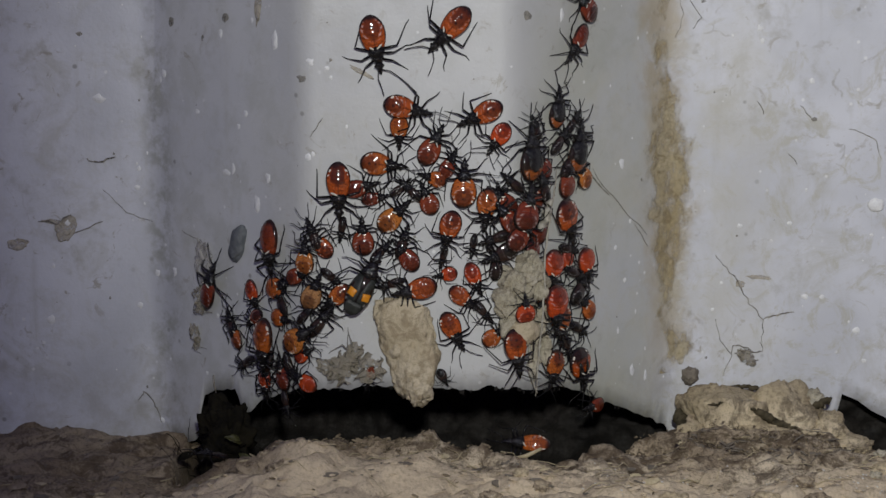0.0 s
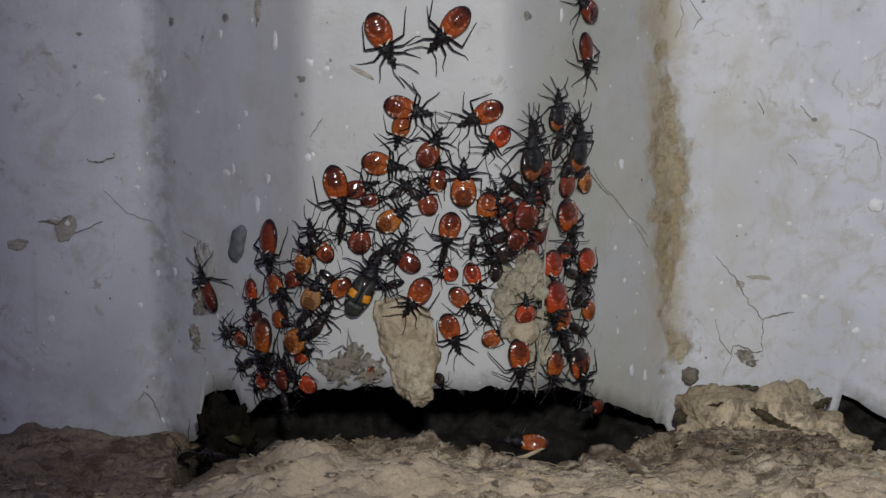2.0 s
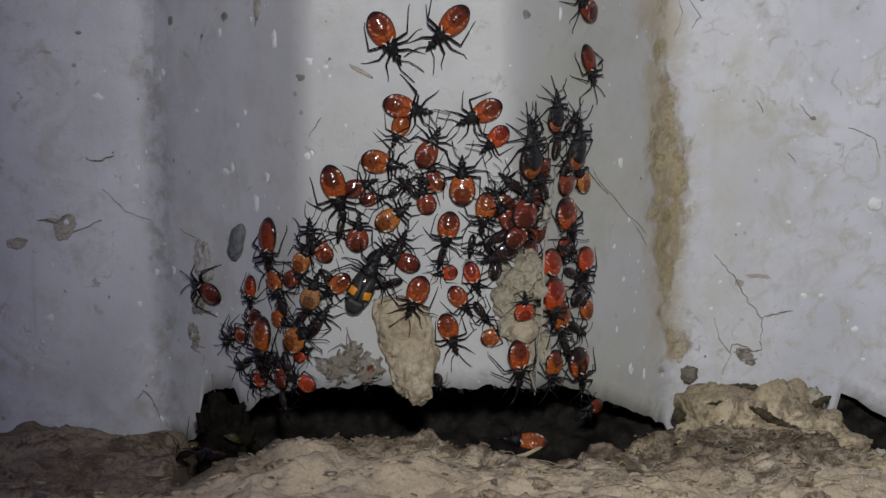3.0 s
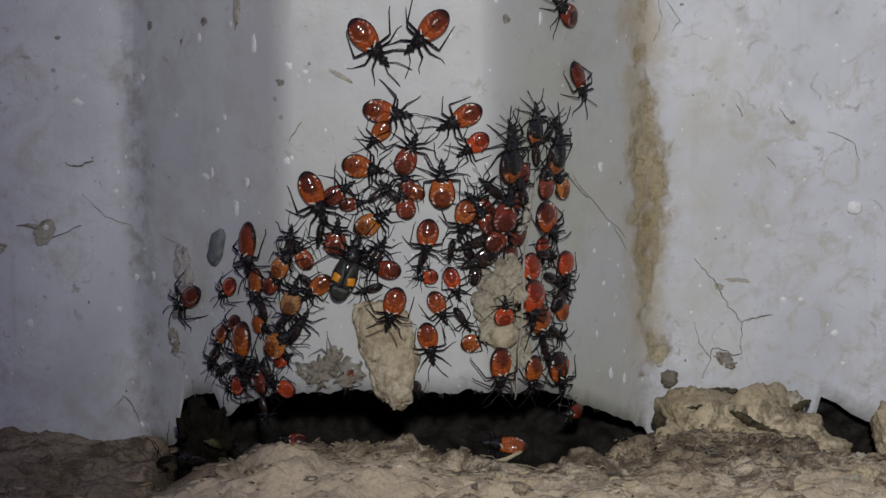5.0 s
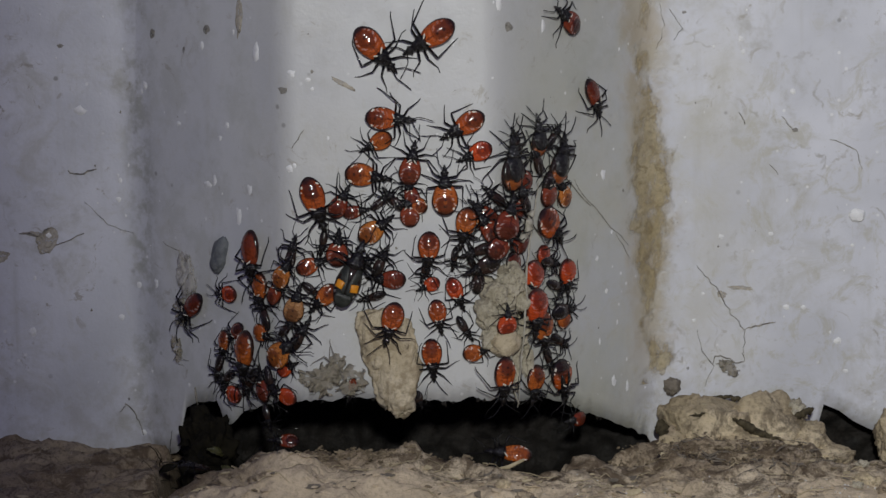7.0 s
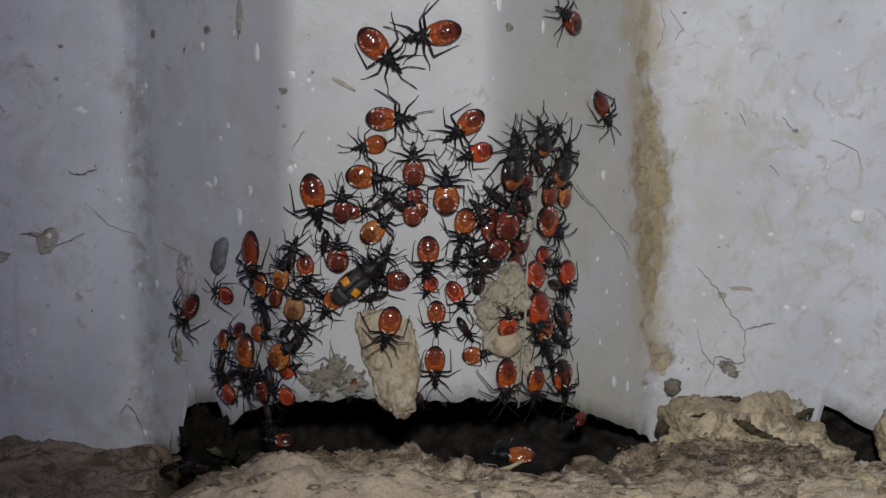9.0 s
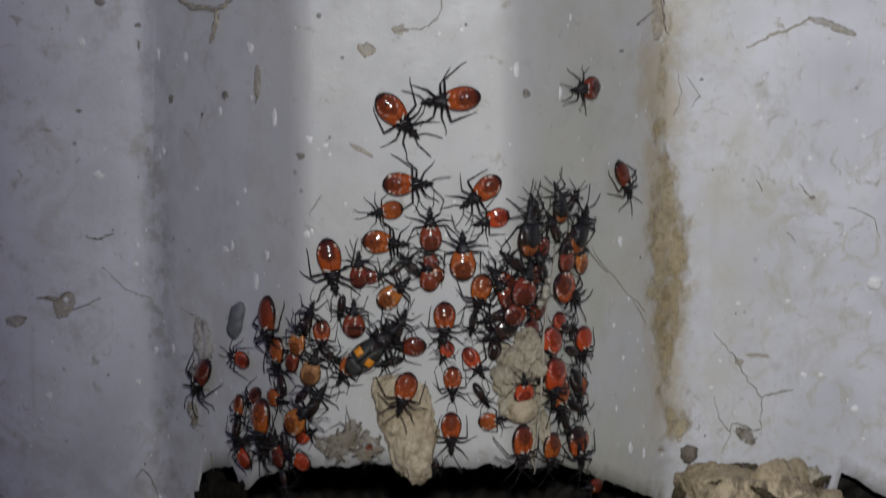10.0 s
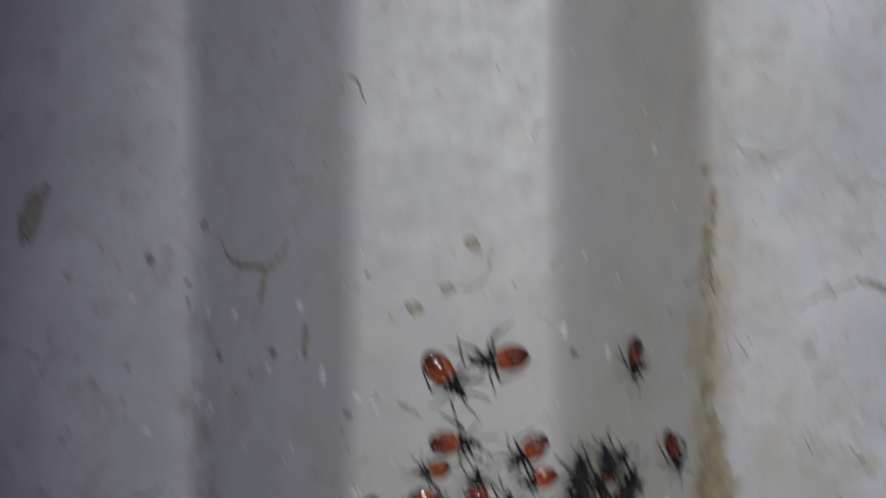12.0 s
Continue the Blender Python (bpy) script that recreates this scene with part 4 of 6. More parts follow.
husk(-13.8, 15.2, -70, 6.6, 2)
husk(-20.9, 15.2, 130, 3.6, 3)
stuck("shed_skin", -44.8, 30.5, (4.4, 7.2, 1.6), 41, PALE_SKIN, "crumpled tan shed insect skin stuck to the sheet", "shed skin", 6, 0.5, 0.35, 1.8)
husk(-45.7, 23.8, 170, 4.0, 5)
husk(-46.9, 16.4, 160, 3.4, 6)
husk(59.5, 9.8, -60, 3.4, 7)
stuck("grey_husk", -37.7, 35.7, (3.4, 7.4, 2.4), 14, GREY_HUSK, "smooth grey empty insect case stuck to the sheet", "insect case", 22, 0.16, 0.03)
stuck("pebble", 48.2, 6.3, (3.4, 3.3, 2.6), 15, PEBBLE, "round grey-brown pebble stuck to the sheet", "pebble", 0, 0.22, 0.22)
stuck("white_dropping", 83.5, 39.9, (3.1, 2.6, 1.0), 16, WHITE_DROP, "round white dropping on the painted sheet", "dropping", 0, 0.12)

# mud films, flakes and stains standing proud of the paint
for x, z, w, h, turn, seed in (
        (-72.8, 35.3, 3.4, 4.4, 10, 1), (-74.7, 36.6, 5.0, 1.0, 8, 2), (-82.1, 32.2, 3.6, 2.2, 0, 3), (57.6, 24.4, 1.6, 1.4, 40, 4),
        (61.2, 25.7, 5.0, 0.8, 4, 5), (45.4, 11.6, 2.4, 2.0, 0, 6), (46.3, 9.8, 1.4, 2.4, 0, 7), (-54.3, 100.3, 3.0, 2.0, 0, 8),
        (-33.3, 80.2, 1.7, 7.0, 4, 9), (-3.2, 98.1, 3.0, 2.0, 20, 10), (-7.5, 90.1, 2.4, 1.6, 0, 11), (-13.4, 86.5, 2.6, 2.6, 0, 12),
        (40.6, 90.3, 4.4, 8.5, 6, 13), (42.4, 104.3, 1.9, 6.6, 0, 14), (40.7, 98.2, 2.4, 5.0, 12, 15), (-88.0, 101.2, 3.6, 9.0, 14, 16),
        (-85.7, 105.6, 1.6, 5.0, 24, 17), (-14.4, 68.8, 0.8, 4.4, -62, 24)):
    stuck("mud_flake", x, z, (w, h, min(w, h) * 0.07), seed, TAN_FILM, "thin flake of tan mud dried on the sheet", "mud flake", turn, 0.36, 0.10, 1.5, 0.1)

# mud washed down and dried as a crust along the right foot of the rib
def crust_height(x, z):
    """Thickness of the dried mud in mm, below zero where there is none."""
    foot = FOOT_RIGHT[0] * 1000 + FOOT_RIGHT[1] * (z - 50)
    wide = 2.3 + 2.6 * math.exp(-((z - 47) / 10) ** 2) + 1.2 * math.exp(-((z - 33) / 7) ** 2) + 1.0 * math.exp(-((z - 13) / 3) ** 2)
    mid = foot - 0.6 + 1.8 * math.exp(-((z - 45) / 12) ** 2) + 1.3 * noise.noise(Vector((z * 0.13, 1.7, 0.4))) + 2.2 * math.exp(-((z - 13) / 4) ** 2) + 2.0 * smooth(72, 86, z)
    edge = 1 - abs(x - mid) / wide
    body = 0.55 * min(edge, 0.6) - 0.24 * smooth(58, 70, z) - 0.24 * smooth(30, 20, z) * smooth(13, 19, z) - 0.30 * smooth(11, 8, z)
    p = Vector((x * 0.40, z * 0.22, 3.0))
    return body + 0.36 * noise.noise(p) + 0.20 * noise.noise(p * 2.9) + 0.12 * noise.noise(p * 7.7)


def build_crust():
    xs, zs = [32 + 0.3 * i for i in range(71)], [7 + 0.35 * j for j in range(303)]
    high = [[crust_height(x, z) for x in xs] for z in zs]
    verts, faces, place = [], [], {}

    def vert(i, j):
        if (i, j) not in place:
            place[i, j] = len(verts)
            x, z = xs[i] / 1000, zs[j] / 1000
            verts.append((x, sheet_y(x, z) - max(-0.00006, 0.00040 * (1 - math.exp(-2.2 * max(high[j][i], -0.03)))), z))
        return place[i, j]

    for j in range(len(zs) - 1):
        for i in range(len(xs) - 1):
            if max(high[j][i], high[j][i + 1], high[j + 1][i], high[j + 1][i + 1]) > 0:
                faces.append((vert(i, j), vert(i + 1, j), vert(i + 1, j + 1), vert(i, j + 1)))
    data = bpy.data.meshes.new("mud_crust")
    data.from_pydata(verts, [], faces)
    cover = data.attributes.new("thickness", "FLOAT", "POINT")
    cover.data.foreach_set("value", [0.85 * smooth(-0.04, 0.50, high[j][i]) for i, j in place])
    data.materials.append(MUD)
    data.shade_smooth()
    tagged(new("mud_crust", data), "ragged crust of ochre mud dried along the rib's foot", "mud", kind="stuff")


build_crust()

# threads, hairs and roots
for pts, r in ((((78.0, 54.5), (81.3, 53.6), (83.0, 52.3), (84.2, 49.0)), 0.16), (((60.4, 59.8), (61.4, 57.6)), 0.2), (((68.4, 59.2), (70.7, 56.5)), 0.14), (((66.2, 50.1), (68.0, 47.8)), 0.12),
               (((52.5, 29.9), (55.0, 27.7), (57.6, 24.1), (59.5, 20.6), (62.2, 17.4), (62.1, 12.9)), 0.17), (((62.4, 17.7), (64.8, 18.3), (68.2, 18.9)), 0.24),
               (((52.8, 17.4), (54.0, 13.5), (56.2, 10.5), (54.7, 6.2)), 0.13), (((56.0, 10.9), (56.3, 12.4), (57.9, 12.4), (60.6, 10.7), (62.4, 11.3), (61.7, 12.9)), 0.2), (((44.6, 80.9), (45.8, 76.6), (44.2, 72.1)), 0.10),
               (((46.7, 79.8), (49.0, 76.1), (47.5, 73.8)), 0.12), (((27.9, 49.1), (31.9, 43.1), (39.0, 34.9)), 0.14), (((26.2, 49.8), (31.1, 43.8)), 0.22), (((-21.4, 60.7), (-23.6, 57.3)), 0.14),
               (((-78.2, 36.9), (-74.3, 36.4), (-71.7, 38.1)), 0.25), (((-71.1, 34.6), (-65.6, 36.8)), 0.25), (((-65.2, 42.8), (-61.0, 38.6), (-56.0, 36.8)), 0.13), (((-59.4, 1.4), (-58.3, 3.3), (-57.1, 1.9), (-56.1, -0.4), (-55.0, -3.1)), 0.2),
               (((-50.0, 35.8), (-46.5, 34.8), (-45.2, 32.9)), 0.14), (((-68.3, 48.9), (-66.2, 48.2), (-62.9, 49.3)), 0.3), (((45.3, 117.2), (47.9, 115.0), (52.2, 113.9), (56.4, 114.6), (60.1, 118.1)), 0.16),
               (((41.9, 96.6), (42.0, 90.8), (42.9, 87.8)), 0.32), (((36.4, 89.8), (37.4, 90.1), (40.1, 92.5)), 0.3), (((0.3, 98.1), (0.0, 94.7), (-1.1, 91.7), (-3.7, 90.3), (-7.5, 89.9)), 0.18),
               (((-49.5, 94.4), (-47.9, 93.5), (-44.9, 93.1), (-41.8, 92.8), (-39.5, 93.6), (-37.5, 95.7), (-36.5, 98.6)), 0.22), (((-40.7, 92.7), (-42.4, 87.1)), 0.16), (((-25.3, 127.5), (-23.5, 126.8), (-22.4, 123.2)), 0.3),
               (((7.5, 116.7), (8.0, 119.1), (10.4, 120.1)), 0.2), (((-4.0, 14.7), (-0.9, 16.3)), 0.2), (((-43.6, 8.9), (-43.1, 5.2)), 0.35), (((36.6, 37.5), (39.2, 32.6)), 0.12)):
    strand(pts, r * 0.65)
strand(((-50.5, 98.0), (-49.3, 94.6), (-46.8, 93.2), (-42.0, 92.7), (-39.4, 93.8), (-36.8, 98.3)), 0.55, TAN_FILM, "tan line of mud dried in a curve on the sheet", "mud_line")
strand(((-41.0, 92.6), (-41.8, 89.4), (-42.6, 86.6)), 0.6, TAN_FILM, "tan run of mud dried on the sheet", "mud_line")
strand(((57.9, 85.3), (61.1, 86.5), (62.1, 87.7), (65.5, 88.4), (68.7, 90.2), (70.0, 91.0)), 0.28, TAN_FILM, "thin pale brown root dried on the sheet", "dry_root")
strand(((69.5, 90.8), (73.0, 89.9), (75.7, 88.7), (78.6, 87.6)), 0.75, TAN_FILM, "thick end of a brown root dried on the sheet", "dry_root")

WHITE = ((-30.1, 73.8, 0.9, 1.4), (-40.9, 74.2, 0.5, 0.7), (-34.1, 43.7, 0.7, 1.3), (-31.8, 48.8, 0.6, 0.9), (-40.2, 48.5, 0.9, 0.6), (-38.8, 49.4, 0.5, 0.9),
         (-24.0, 53.6, 0.5, 0.5), (-23.2, 54.2, 0.3, 0.4), (-23.5, 70.6, 0.6, 0.6), (-20.7, 69.6, 0.4, 0.4), (-53.0, 65.6, 0.7, 0.7), (-65.9, 60.5, 0.9, 0.9))
drops("white_splashes", WHITE, WHITE_DROP, "small white splashes dried on the paint", "splash", 0.25)
WHITE = ((-58.4, 47.0, 0.4, 0.4), (-58.9, 43.3, 0.5, 0.4), (-36.1, 60.1, 0.5, 0.5), (-37.5, 57.5, 0.4, 0.5), (-46.0, 59.2, 0.5, 0.4), (60.3, 74.0, 0.5, 0.5),
         (60.9, 71.5, 0.4, 0.4), (70.5, 63.9, 0.5, 0.5), (33.7, 49.2, 0.6, 0.9), (66.8, 36.4, 0.4, 0.4), (57.3, 35.8, 0.5, 0.4), (36.2, 9.1, 0.5, 1.2),
         (39.0, 7.4, 0.4, 0.9), (70.2, 21.9, 0.6, 0.5), (73.5, 21.9, 0.5, 0.4), (80.3, 15.2, 0.8, 0.6), (82.1, 9.2, 0.5, 0.3), (-72.5, 36.4, 0.7, 0.6))
drops("white_splashes", WHITE, WHITE_DROP, "small white splashes dried on the paint", "splash", 0.25)
WHITE = ((-76.0, 17.4, 0.8, 0.7), (-58.8, 20.2, 0.5, 0.5), (-55.2, 26.8, 0.5, 0.5), (-51.5, 27.6, 0.5, 0.9), (-55.0, -2.6, 0.6, 0.6),
         (21.5, 78.1, 0.5, 1.0), (13.3, 82.9, 0.6, 1.0), (-68.7, 86.0, 0.8, 0.8), (-53.7, 84.0, 0.6, 1.2), (-48.1, 83.8, 0.8, 1.1), (-34.8, 86.2, 1.1, 0.9),
         (16.9, 96.0, 0.3, 0.6), (23.3, 91.7, 0.3, 0.5), (34.3, 104.9, 0.3, 0.4), (30.2, 115.4, 0.5, 0.8), (13.3, 82.7, 0.5, 1.1), (54.4, 110.3, 0.7, 0.7),
         (33.2, 17.5, 0.3, 0.5), (34.5, 27.0, 0.4, 0.45), (36.8, 20.5, 0.25, 0.4), (32.5, 33.5, 0.4, 0.5), (35.5, 38.0, 0.3, 0.35))
drops("white_splashes", WHITE, WHITE_DROP, "small white splashes dried on the paint", "splash", 0.25)
DARK = ((-51.2, 75.4, 0.6, 0.7), (-40.1, 77.0, 0.6, 0.6), (-44.7, 73.0, 0.25, 0.35), (-25.1, 67.6, 0.8, 0.6), (15.1, 78.5, 0.8, 0.7), (49.4, 79.1, 0.4, 0.25),
        (71.2, 56.5, 0.5, 0.3), (-39.8, 77.4, 0.8, 0.6), (-51.0, 75.7, 0.6, 0.7), (-44.6, 73.4, 0.25, 0.4), (-21.8, 92.5, 0.45, 0.45), (-65.0, 93.7, 0.8, 1.0),
        (-57.9, 89.2, 0.9, 0.4), (-17.6, 85.1, 0.3, 0.3), (-57.7, 85.5, 0.3, 0.9), (33.4, 85.0, 0.9, 0.3), (14.9, 78.8, 0.7, 0.6), (-69.3, 72.9, 0.6, 0.3))
drops("dark_specks", DARK, DARK_DROP, "small dark specks of dirt on the paint", "speck", 0.2)
rng = random.Random(5)
drops("pale_specks", [(rng.uniform(-80, 88), rng.uniform(2, 165), (r := rng.choice((0.10, 0.14, 0.2, 0.3))), r * rng.uniform(0.8, 1.7)) for _ in range(130)],
      WHITE_DROP, "fine pale specks on the paint", "speck", 0.3)
drops("dirt_specks", [(rng.uniform(-80, 88), rng.uniform(2, 165), (r := rng.choice((0.08, 0.12, 0.18, 0.25))), r * rng.uniform(0.6, 1.6)) for _ in range(70)],
      DARK_DROP, "fine dirt specks on the paint", "speck", 0.4)


def clod(x, y, z, size, seed, label, material=CLAY, rough=0.34, fine=0.12, boxy=2.0):
    bm = rough_lump([s / 1000 for s in size], seed, rough, 6 if size[0] > 18 else 5 if size[0] > 6 else 4, 2.4, fine, boxy, 0 if size[0] < 7 else 16)
    if size[0] > 7:
        crumple(crumple(crumple(bm, seed, (0.7, 0.13)), seed + 3, (0.35, 0.5)), seed + 5, (0.22, 1.2))
    ob = new("soil_clod", to_mesh("soil_clod", bm, material))
    ob.location = (x / 1000, y / 1000, z / 1000)
    return tagged(ob, label, "soil clod")


clod(54.5, 24, -1.0, (18, 16, 14.5), 8, "large clod of sandy soil piled against the sheet", CLAY, 0.4, 0.10, 2.3)
clod(64.0, 24, -1.0, (16, 15, 14.0), 29, "high clod of sandy soil piled against the sheet", CLAY, 0.4, 0.10, 2.2)
clod(60, 17, -3.6, (18, 13, 9), 27, "broken foot of a sandy clod", CLAY, 0.4, 0.12, 2.1)
clod(49, 18, -4.0, (10, 10, 7), 28, "broken foot of a sandy clod", CLAY, 0.4, 0.12, 2.1)
clod(72.0, 23, -3.4, (9, 11, 8.5), 21, "leaning clod of sandy soil against the sheet", CLAY, 0.4, 0.12)
clod(76.5, 20, -5.0, (9, 11, 6), 22, "broken slab of sandy soil against the sheet", CLAY, 0.4, 0.12, 2.1)
clod(71.4, 26, 2.6, (4.4, 4.0, 4.0), 23, "small rounded clod of sandy soil", GREY_CLAY, 0.35, 0.3)
clod(91.5, 27, -2.5, (9, 9, 9), 24, "clod of sandy soil at the hole's far end", CLAY, 0.4, 0.12)
clod(-60, 28, -7.5, (20, 8, 5), 26, "low crust of soil along the sheet", SOIL)
for i in range(16):
    x, y = rng.uniform(-75, 85), rng.uniform(-32, -3)
    s = rng.uniform(1.6, 4.5)
    clod(x, y, ground_z(x / 1000, y / 1000) * 1000 + 0.1 * s, (s * 1.3, s, s * 0.8), 40 + i, "crumb of dry soil on the ground", rng.choice((SOIL, CLAY, GREY_CLAY)), 0.3)

# dark strips on and between the clods: roots, dirt, and a crack's darkness
def root_shred(points, radius, seed, label="dark knotty strip lying on the clods"):
    """A knotty dark strip through a few places in mm."""
    rng = random.Random(seed)
    pts, radii = [], []
    for p, q in zip(points, points[1:]):
        for k in range(7):
            pts.append(Vector(p).lerp(Vector(q), k / 7) + Vector((rng.gauss(0, 0.12), rng.gauss(0, 0.12), rng.gauss(0, 0.14))) * min(1.0, 1.6 * radius + 0.3))
    n = len(pts)
    for k in range(n):
        radii.append(radius * (0.25 + 0.9 * math.sin(math.pi * (k + 0.5) / n)) * rng.uniform(0.6, 1.25) / 1000)
    bm = tube([p / 1000 for p in pts], radii, 8)
    for v in bm.verts:
        v.co += Vector((noise.noise(v.co * 1800), noise.noise(v.co * 1800 + Vector((3, 0, 0))), noise.noise(v.co * 1800 + Vector((0, 5, 0))))) * radius * 0.0005
    tagged(new("root_shred", to_mesh("root_shred", bm, HUMUS_CRACK)), label, "root", "root shreds")


# the clods' diagonal crack, its darkness modelled as a dark strip
root_shred(((58.2, 16.0, 3.6), (60.4, 16.8, 2.2), (62.6, 17.3, 0.9), (65.6, 16.6, -0.2), (68.0, 14.5, -1.0)), 0.75, 1)
root_shred(((45.6, 27.0, 0.6), (46.0, 24.0, -0.9), (47.6, 20.5, -2.4)), 1.2, 2, "dark dirt lodged against the clod's foot")
root_shred(((55.6, 25.5, 5.7), (58.5, 25.4, 5.7), (61.0, 25.0, 5.2), (64.5, 24.6, 6.1)), 0.42, 3)
root_shred(((50.2, 17.8, 3.9), (51.8, 16.2, 4.3), (53.2, 15.6, 4.9)), 0.26, 4)
root_shred(((70.0, 24.0, 1.6), (72.6, 23.4, 2.6), (75.0, 23.2, 4.4)), 0.7, 5)
root_shred(((66.0, 11.0, -1.6), (70.0, 9.0, -2.2), (75.5, 8.0, -2.8)), 0.8, 6, "dark rotten root lying at the clods' foot")

# flat bits of bark, leaf and crust over the soil
def chip(bm, x, y, z, size, rng):
    n = 7
    m = Matrix.Translation((x, y, z)) @ Matrix.Rotation(rng.gauss(0, 0.45), 4, "Z") @ Matrix.Rotation(rng.gauss(0.35, 0.35), 4, "X") @ Matrix.Rotation(rng.gauss(0, 0.25), 4, "Y")
    long, wide = size, size * rng.uniform(0.18, 0.5)
    rings = []
    for level, k in ((-0.5, 0.9), (0.5, 1.0)):
        ring = []
        for i in range(n):
            a = 2 * math.pi * (i + rng.uniform(-0.3, 0.3)) / n
            px, py = long * k * math.cos(a), wide * k * math.sin(a)
            ring.append(bm.verts.new(m @ Vector((px, py, level * size * 0.12 + 6.0 * size * (px * px) / (size + 0.001) * rng.uniform(0, 1)))))
        rings.append(ring)
    for i in range(n):
        bm.faces.new((rings[0][i], rings[0][(i + 1) % n], rings[1][(i + 1) % n], rings[1][i]))
    bm.faces.new(rings[1])
    bm.faces.new(rings[0][::-1])


for material, count, label in ((PEBBLE, 190, "dark bits of bark and leaf scattered over the soil"), (STRAW, 130, "pale flat bits of dry leaf and stalk over the soil"),
                               (SOIL, 420, "flaky crumbs of sandy crust over the soil")):
    bm = bmesh.new()
    for i in range(count):
        x, y = rng.uniform(-0.085, 0.095), rng.triangular(-0.034, 0.0, -0.010)
        if x > 0.042 and rng.random() < 0.5:
            y = rng.uniform(-0.006, 0.013)
        chip(bm, x, y, ground_z(x, y) + 0.0002, rng.choice((0.0003, 0.0005, 0.0007, 0.0010, 0.0014)) * rng.uniform(0.7, 1.3), rng)
    ob = new("soil_litter", to_mesh("soil_litter", bm, material, smooth=False))
    tagged(ob, label, "litter", kind="stuff")

# a rough near-black lump that fills the torn notch
ob = new("leaf_clump", to_mesh("leaf_clump", rough_lump((0.0082, 0.007, 0.0125), 61, 0.45, 5, 1.9, 0.22, 3), NEAR_BLACK))
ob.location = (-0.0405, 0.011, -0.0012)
tagged(ob, "near-black rough lump filling the torn notch", "leaf clump")
bm = bmesh.new()
for i in range(30):
    p = Vector((rng.uniform(-0.051, -0.033), rng.uniform(-0.003, 0.008), rng.uniform(-0.007, 0.000)))
    way = Vector((rng.gauss(0, 0.5), rng.gauss(-0.2, 0.3), 1)).normalized()
    pts = [p]
    for k in range(5):
        way = (way + Vector((rng.gauss(0, 0.35), rng.gauss(0, 0.2), rng.gauss(-0.15, 0.3)))).normalized()
        pts.append(pts[-1] + way * rng.uniform(0.0006, 0.0015))
    r = rng.uniform(0.00005, 0.00011)
    tube(pts, [r, r, r, r * 0.9, r * 0.7, r * 0.4], 4, bm)
tagged(new("rootlets", to_mesh("rootlets", bm, NEAR_BLACK)), "tangle of blackish rootlets at the torn notch", "roots", kind="stuff")

for x, y, z, turn, lean, material in ((-0.0390, 0.004, 0.0002, 20, 30, OLIVE_LEAF), (-0.0425, 0.003, -0.0010, -35, 15, NEAR_BLACK), (-0.0475, 0.006, -0.0035, 10, -20, NEAR_BLACK),
                                      (-0.0362, 0.002, -0.0028, -15, 40, OLIVE_LEAF), (-0.0445, 0.002, 0.0022, 60, 10, NEAR_BLACK)):
    bm = bmesh.new()
    rows = []
    for k in range(9):
        u = k / 8 - 0.5
        w = 0.0008 * math.cos(2.7 * u) * (1 + 0.4 * noise.noise(Vector((k * 0.7, turn, 0))))
        rows.append([bm.verts.new((0.0034 * u, q * w, 0.0008 * math.cos(3 * u) + 0.0009 * abs(q) + e)) for q, e in ((-1, 0), (-0.4, 0.0001), (0.4, 0.0001), (1, 0), (0.4, -0.00012), (-0.4, -0.00012))])
    for a, b in zip(rows, rows[1:]):
        for k in range(6):
            bm.faces.new((a[k], b[k], b[(k + 1) % 6], a[(k + 1) % 6]))
    bm.faces.new(rows[0])
    bm.faces.new(rows[-1][::-1])
    scrap = new("leaf_scrap", to_mesh("leaf_scrap", bm, material))
    scrap.matrix_world = pose(x, y, z, 55, lean, turn)
    tagged(scrap, "curled scrap of olive leaf in the torn notch" if material is OLIVE_LEAF else "curled scrap of blackened leaf in the torn notch", "leaf scrap", "leaf scraps")

bm = bmesh.new()
for i in range(46):
    x, y = rng.uniform(0.045, 0.072), rng.uniform(-0.004, 0.012)
    z = max(ground_z(x, y), -0.004) + rng.uniform(0.0002, 0.0016)
    a, l = rng.gauss(-0.2, 0.6), rng.uniform(0.0012, 0.0036)
    pts = [(x + math.cos(a) * l * k / 3, y, z + math.sin(a) * l * k / 3 + rng.uniform(-0.0003, 0.0003)) for k in range(4)]
    r = rng.uniform(0.00006, 0.00022)
    tube(pts, [r * 0.5, r, r, r * 0.4], 4, bm)
tagged(new("root_litter", to_mesh("root_litter", bm, PEBBLE)), "dark rootlets and bark shreds at the clod's foot", "litter", kind="stuff")

# dark crumbs and fibres gathered along the foot of the clods
bm = bmesh.new()
for i in range(900):
    x = rng.uniform(0.034, 0.094)
    y = rng.triangular(-0.006, 0.016, 0.008)
    r = rng.choice((0.00012, 0.00016, 0.0002, 0.0003)) * rng.uniform(0.7, 1.3)
    bmesh.ops.create_icosphere(bm, subdivisions=1, radius=r, matrix=pose(x, y, ground_z(x, y) + 0.4 * r + abs(rng.gauss(0, 0.0006)), rng.uniform(0, 90), rng.uniform(-30, 30), rng.uniform(0, 180)) @ Matrix.Diagonal((rng.uniform(0.8, 2.6), 0.9, 0.7, 1)))
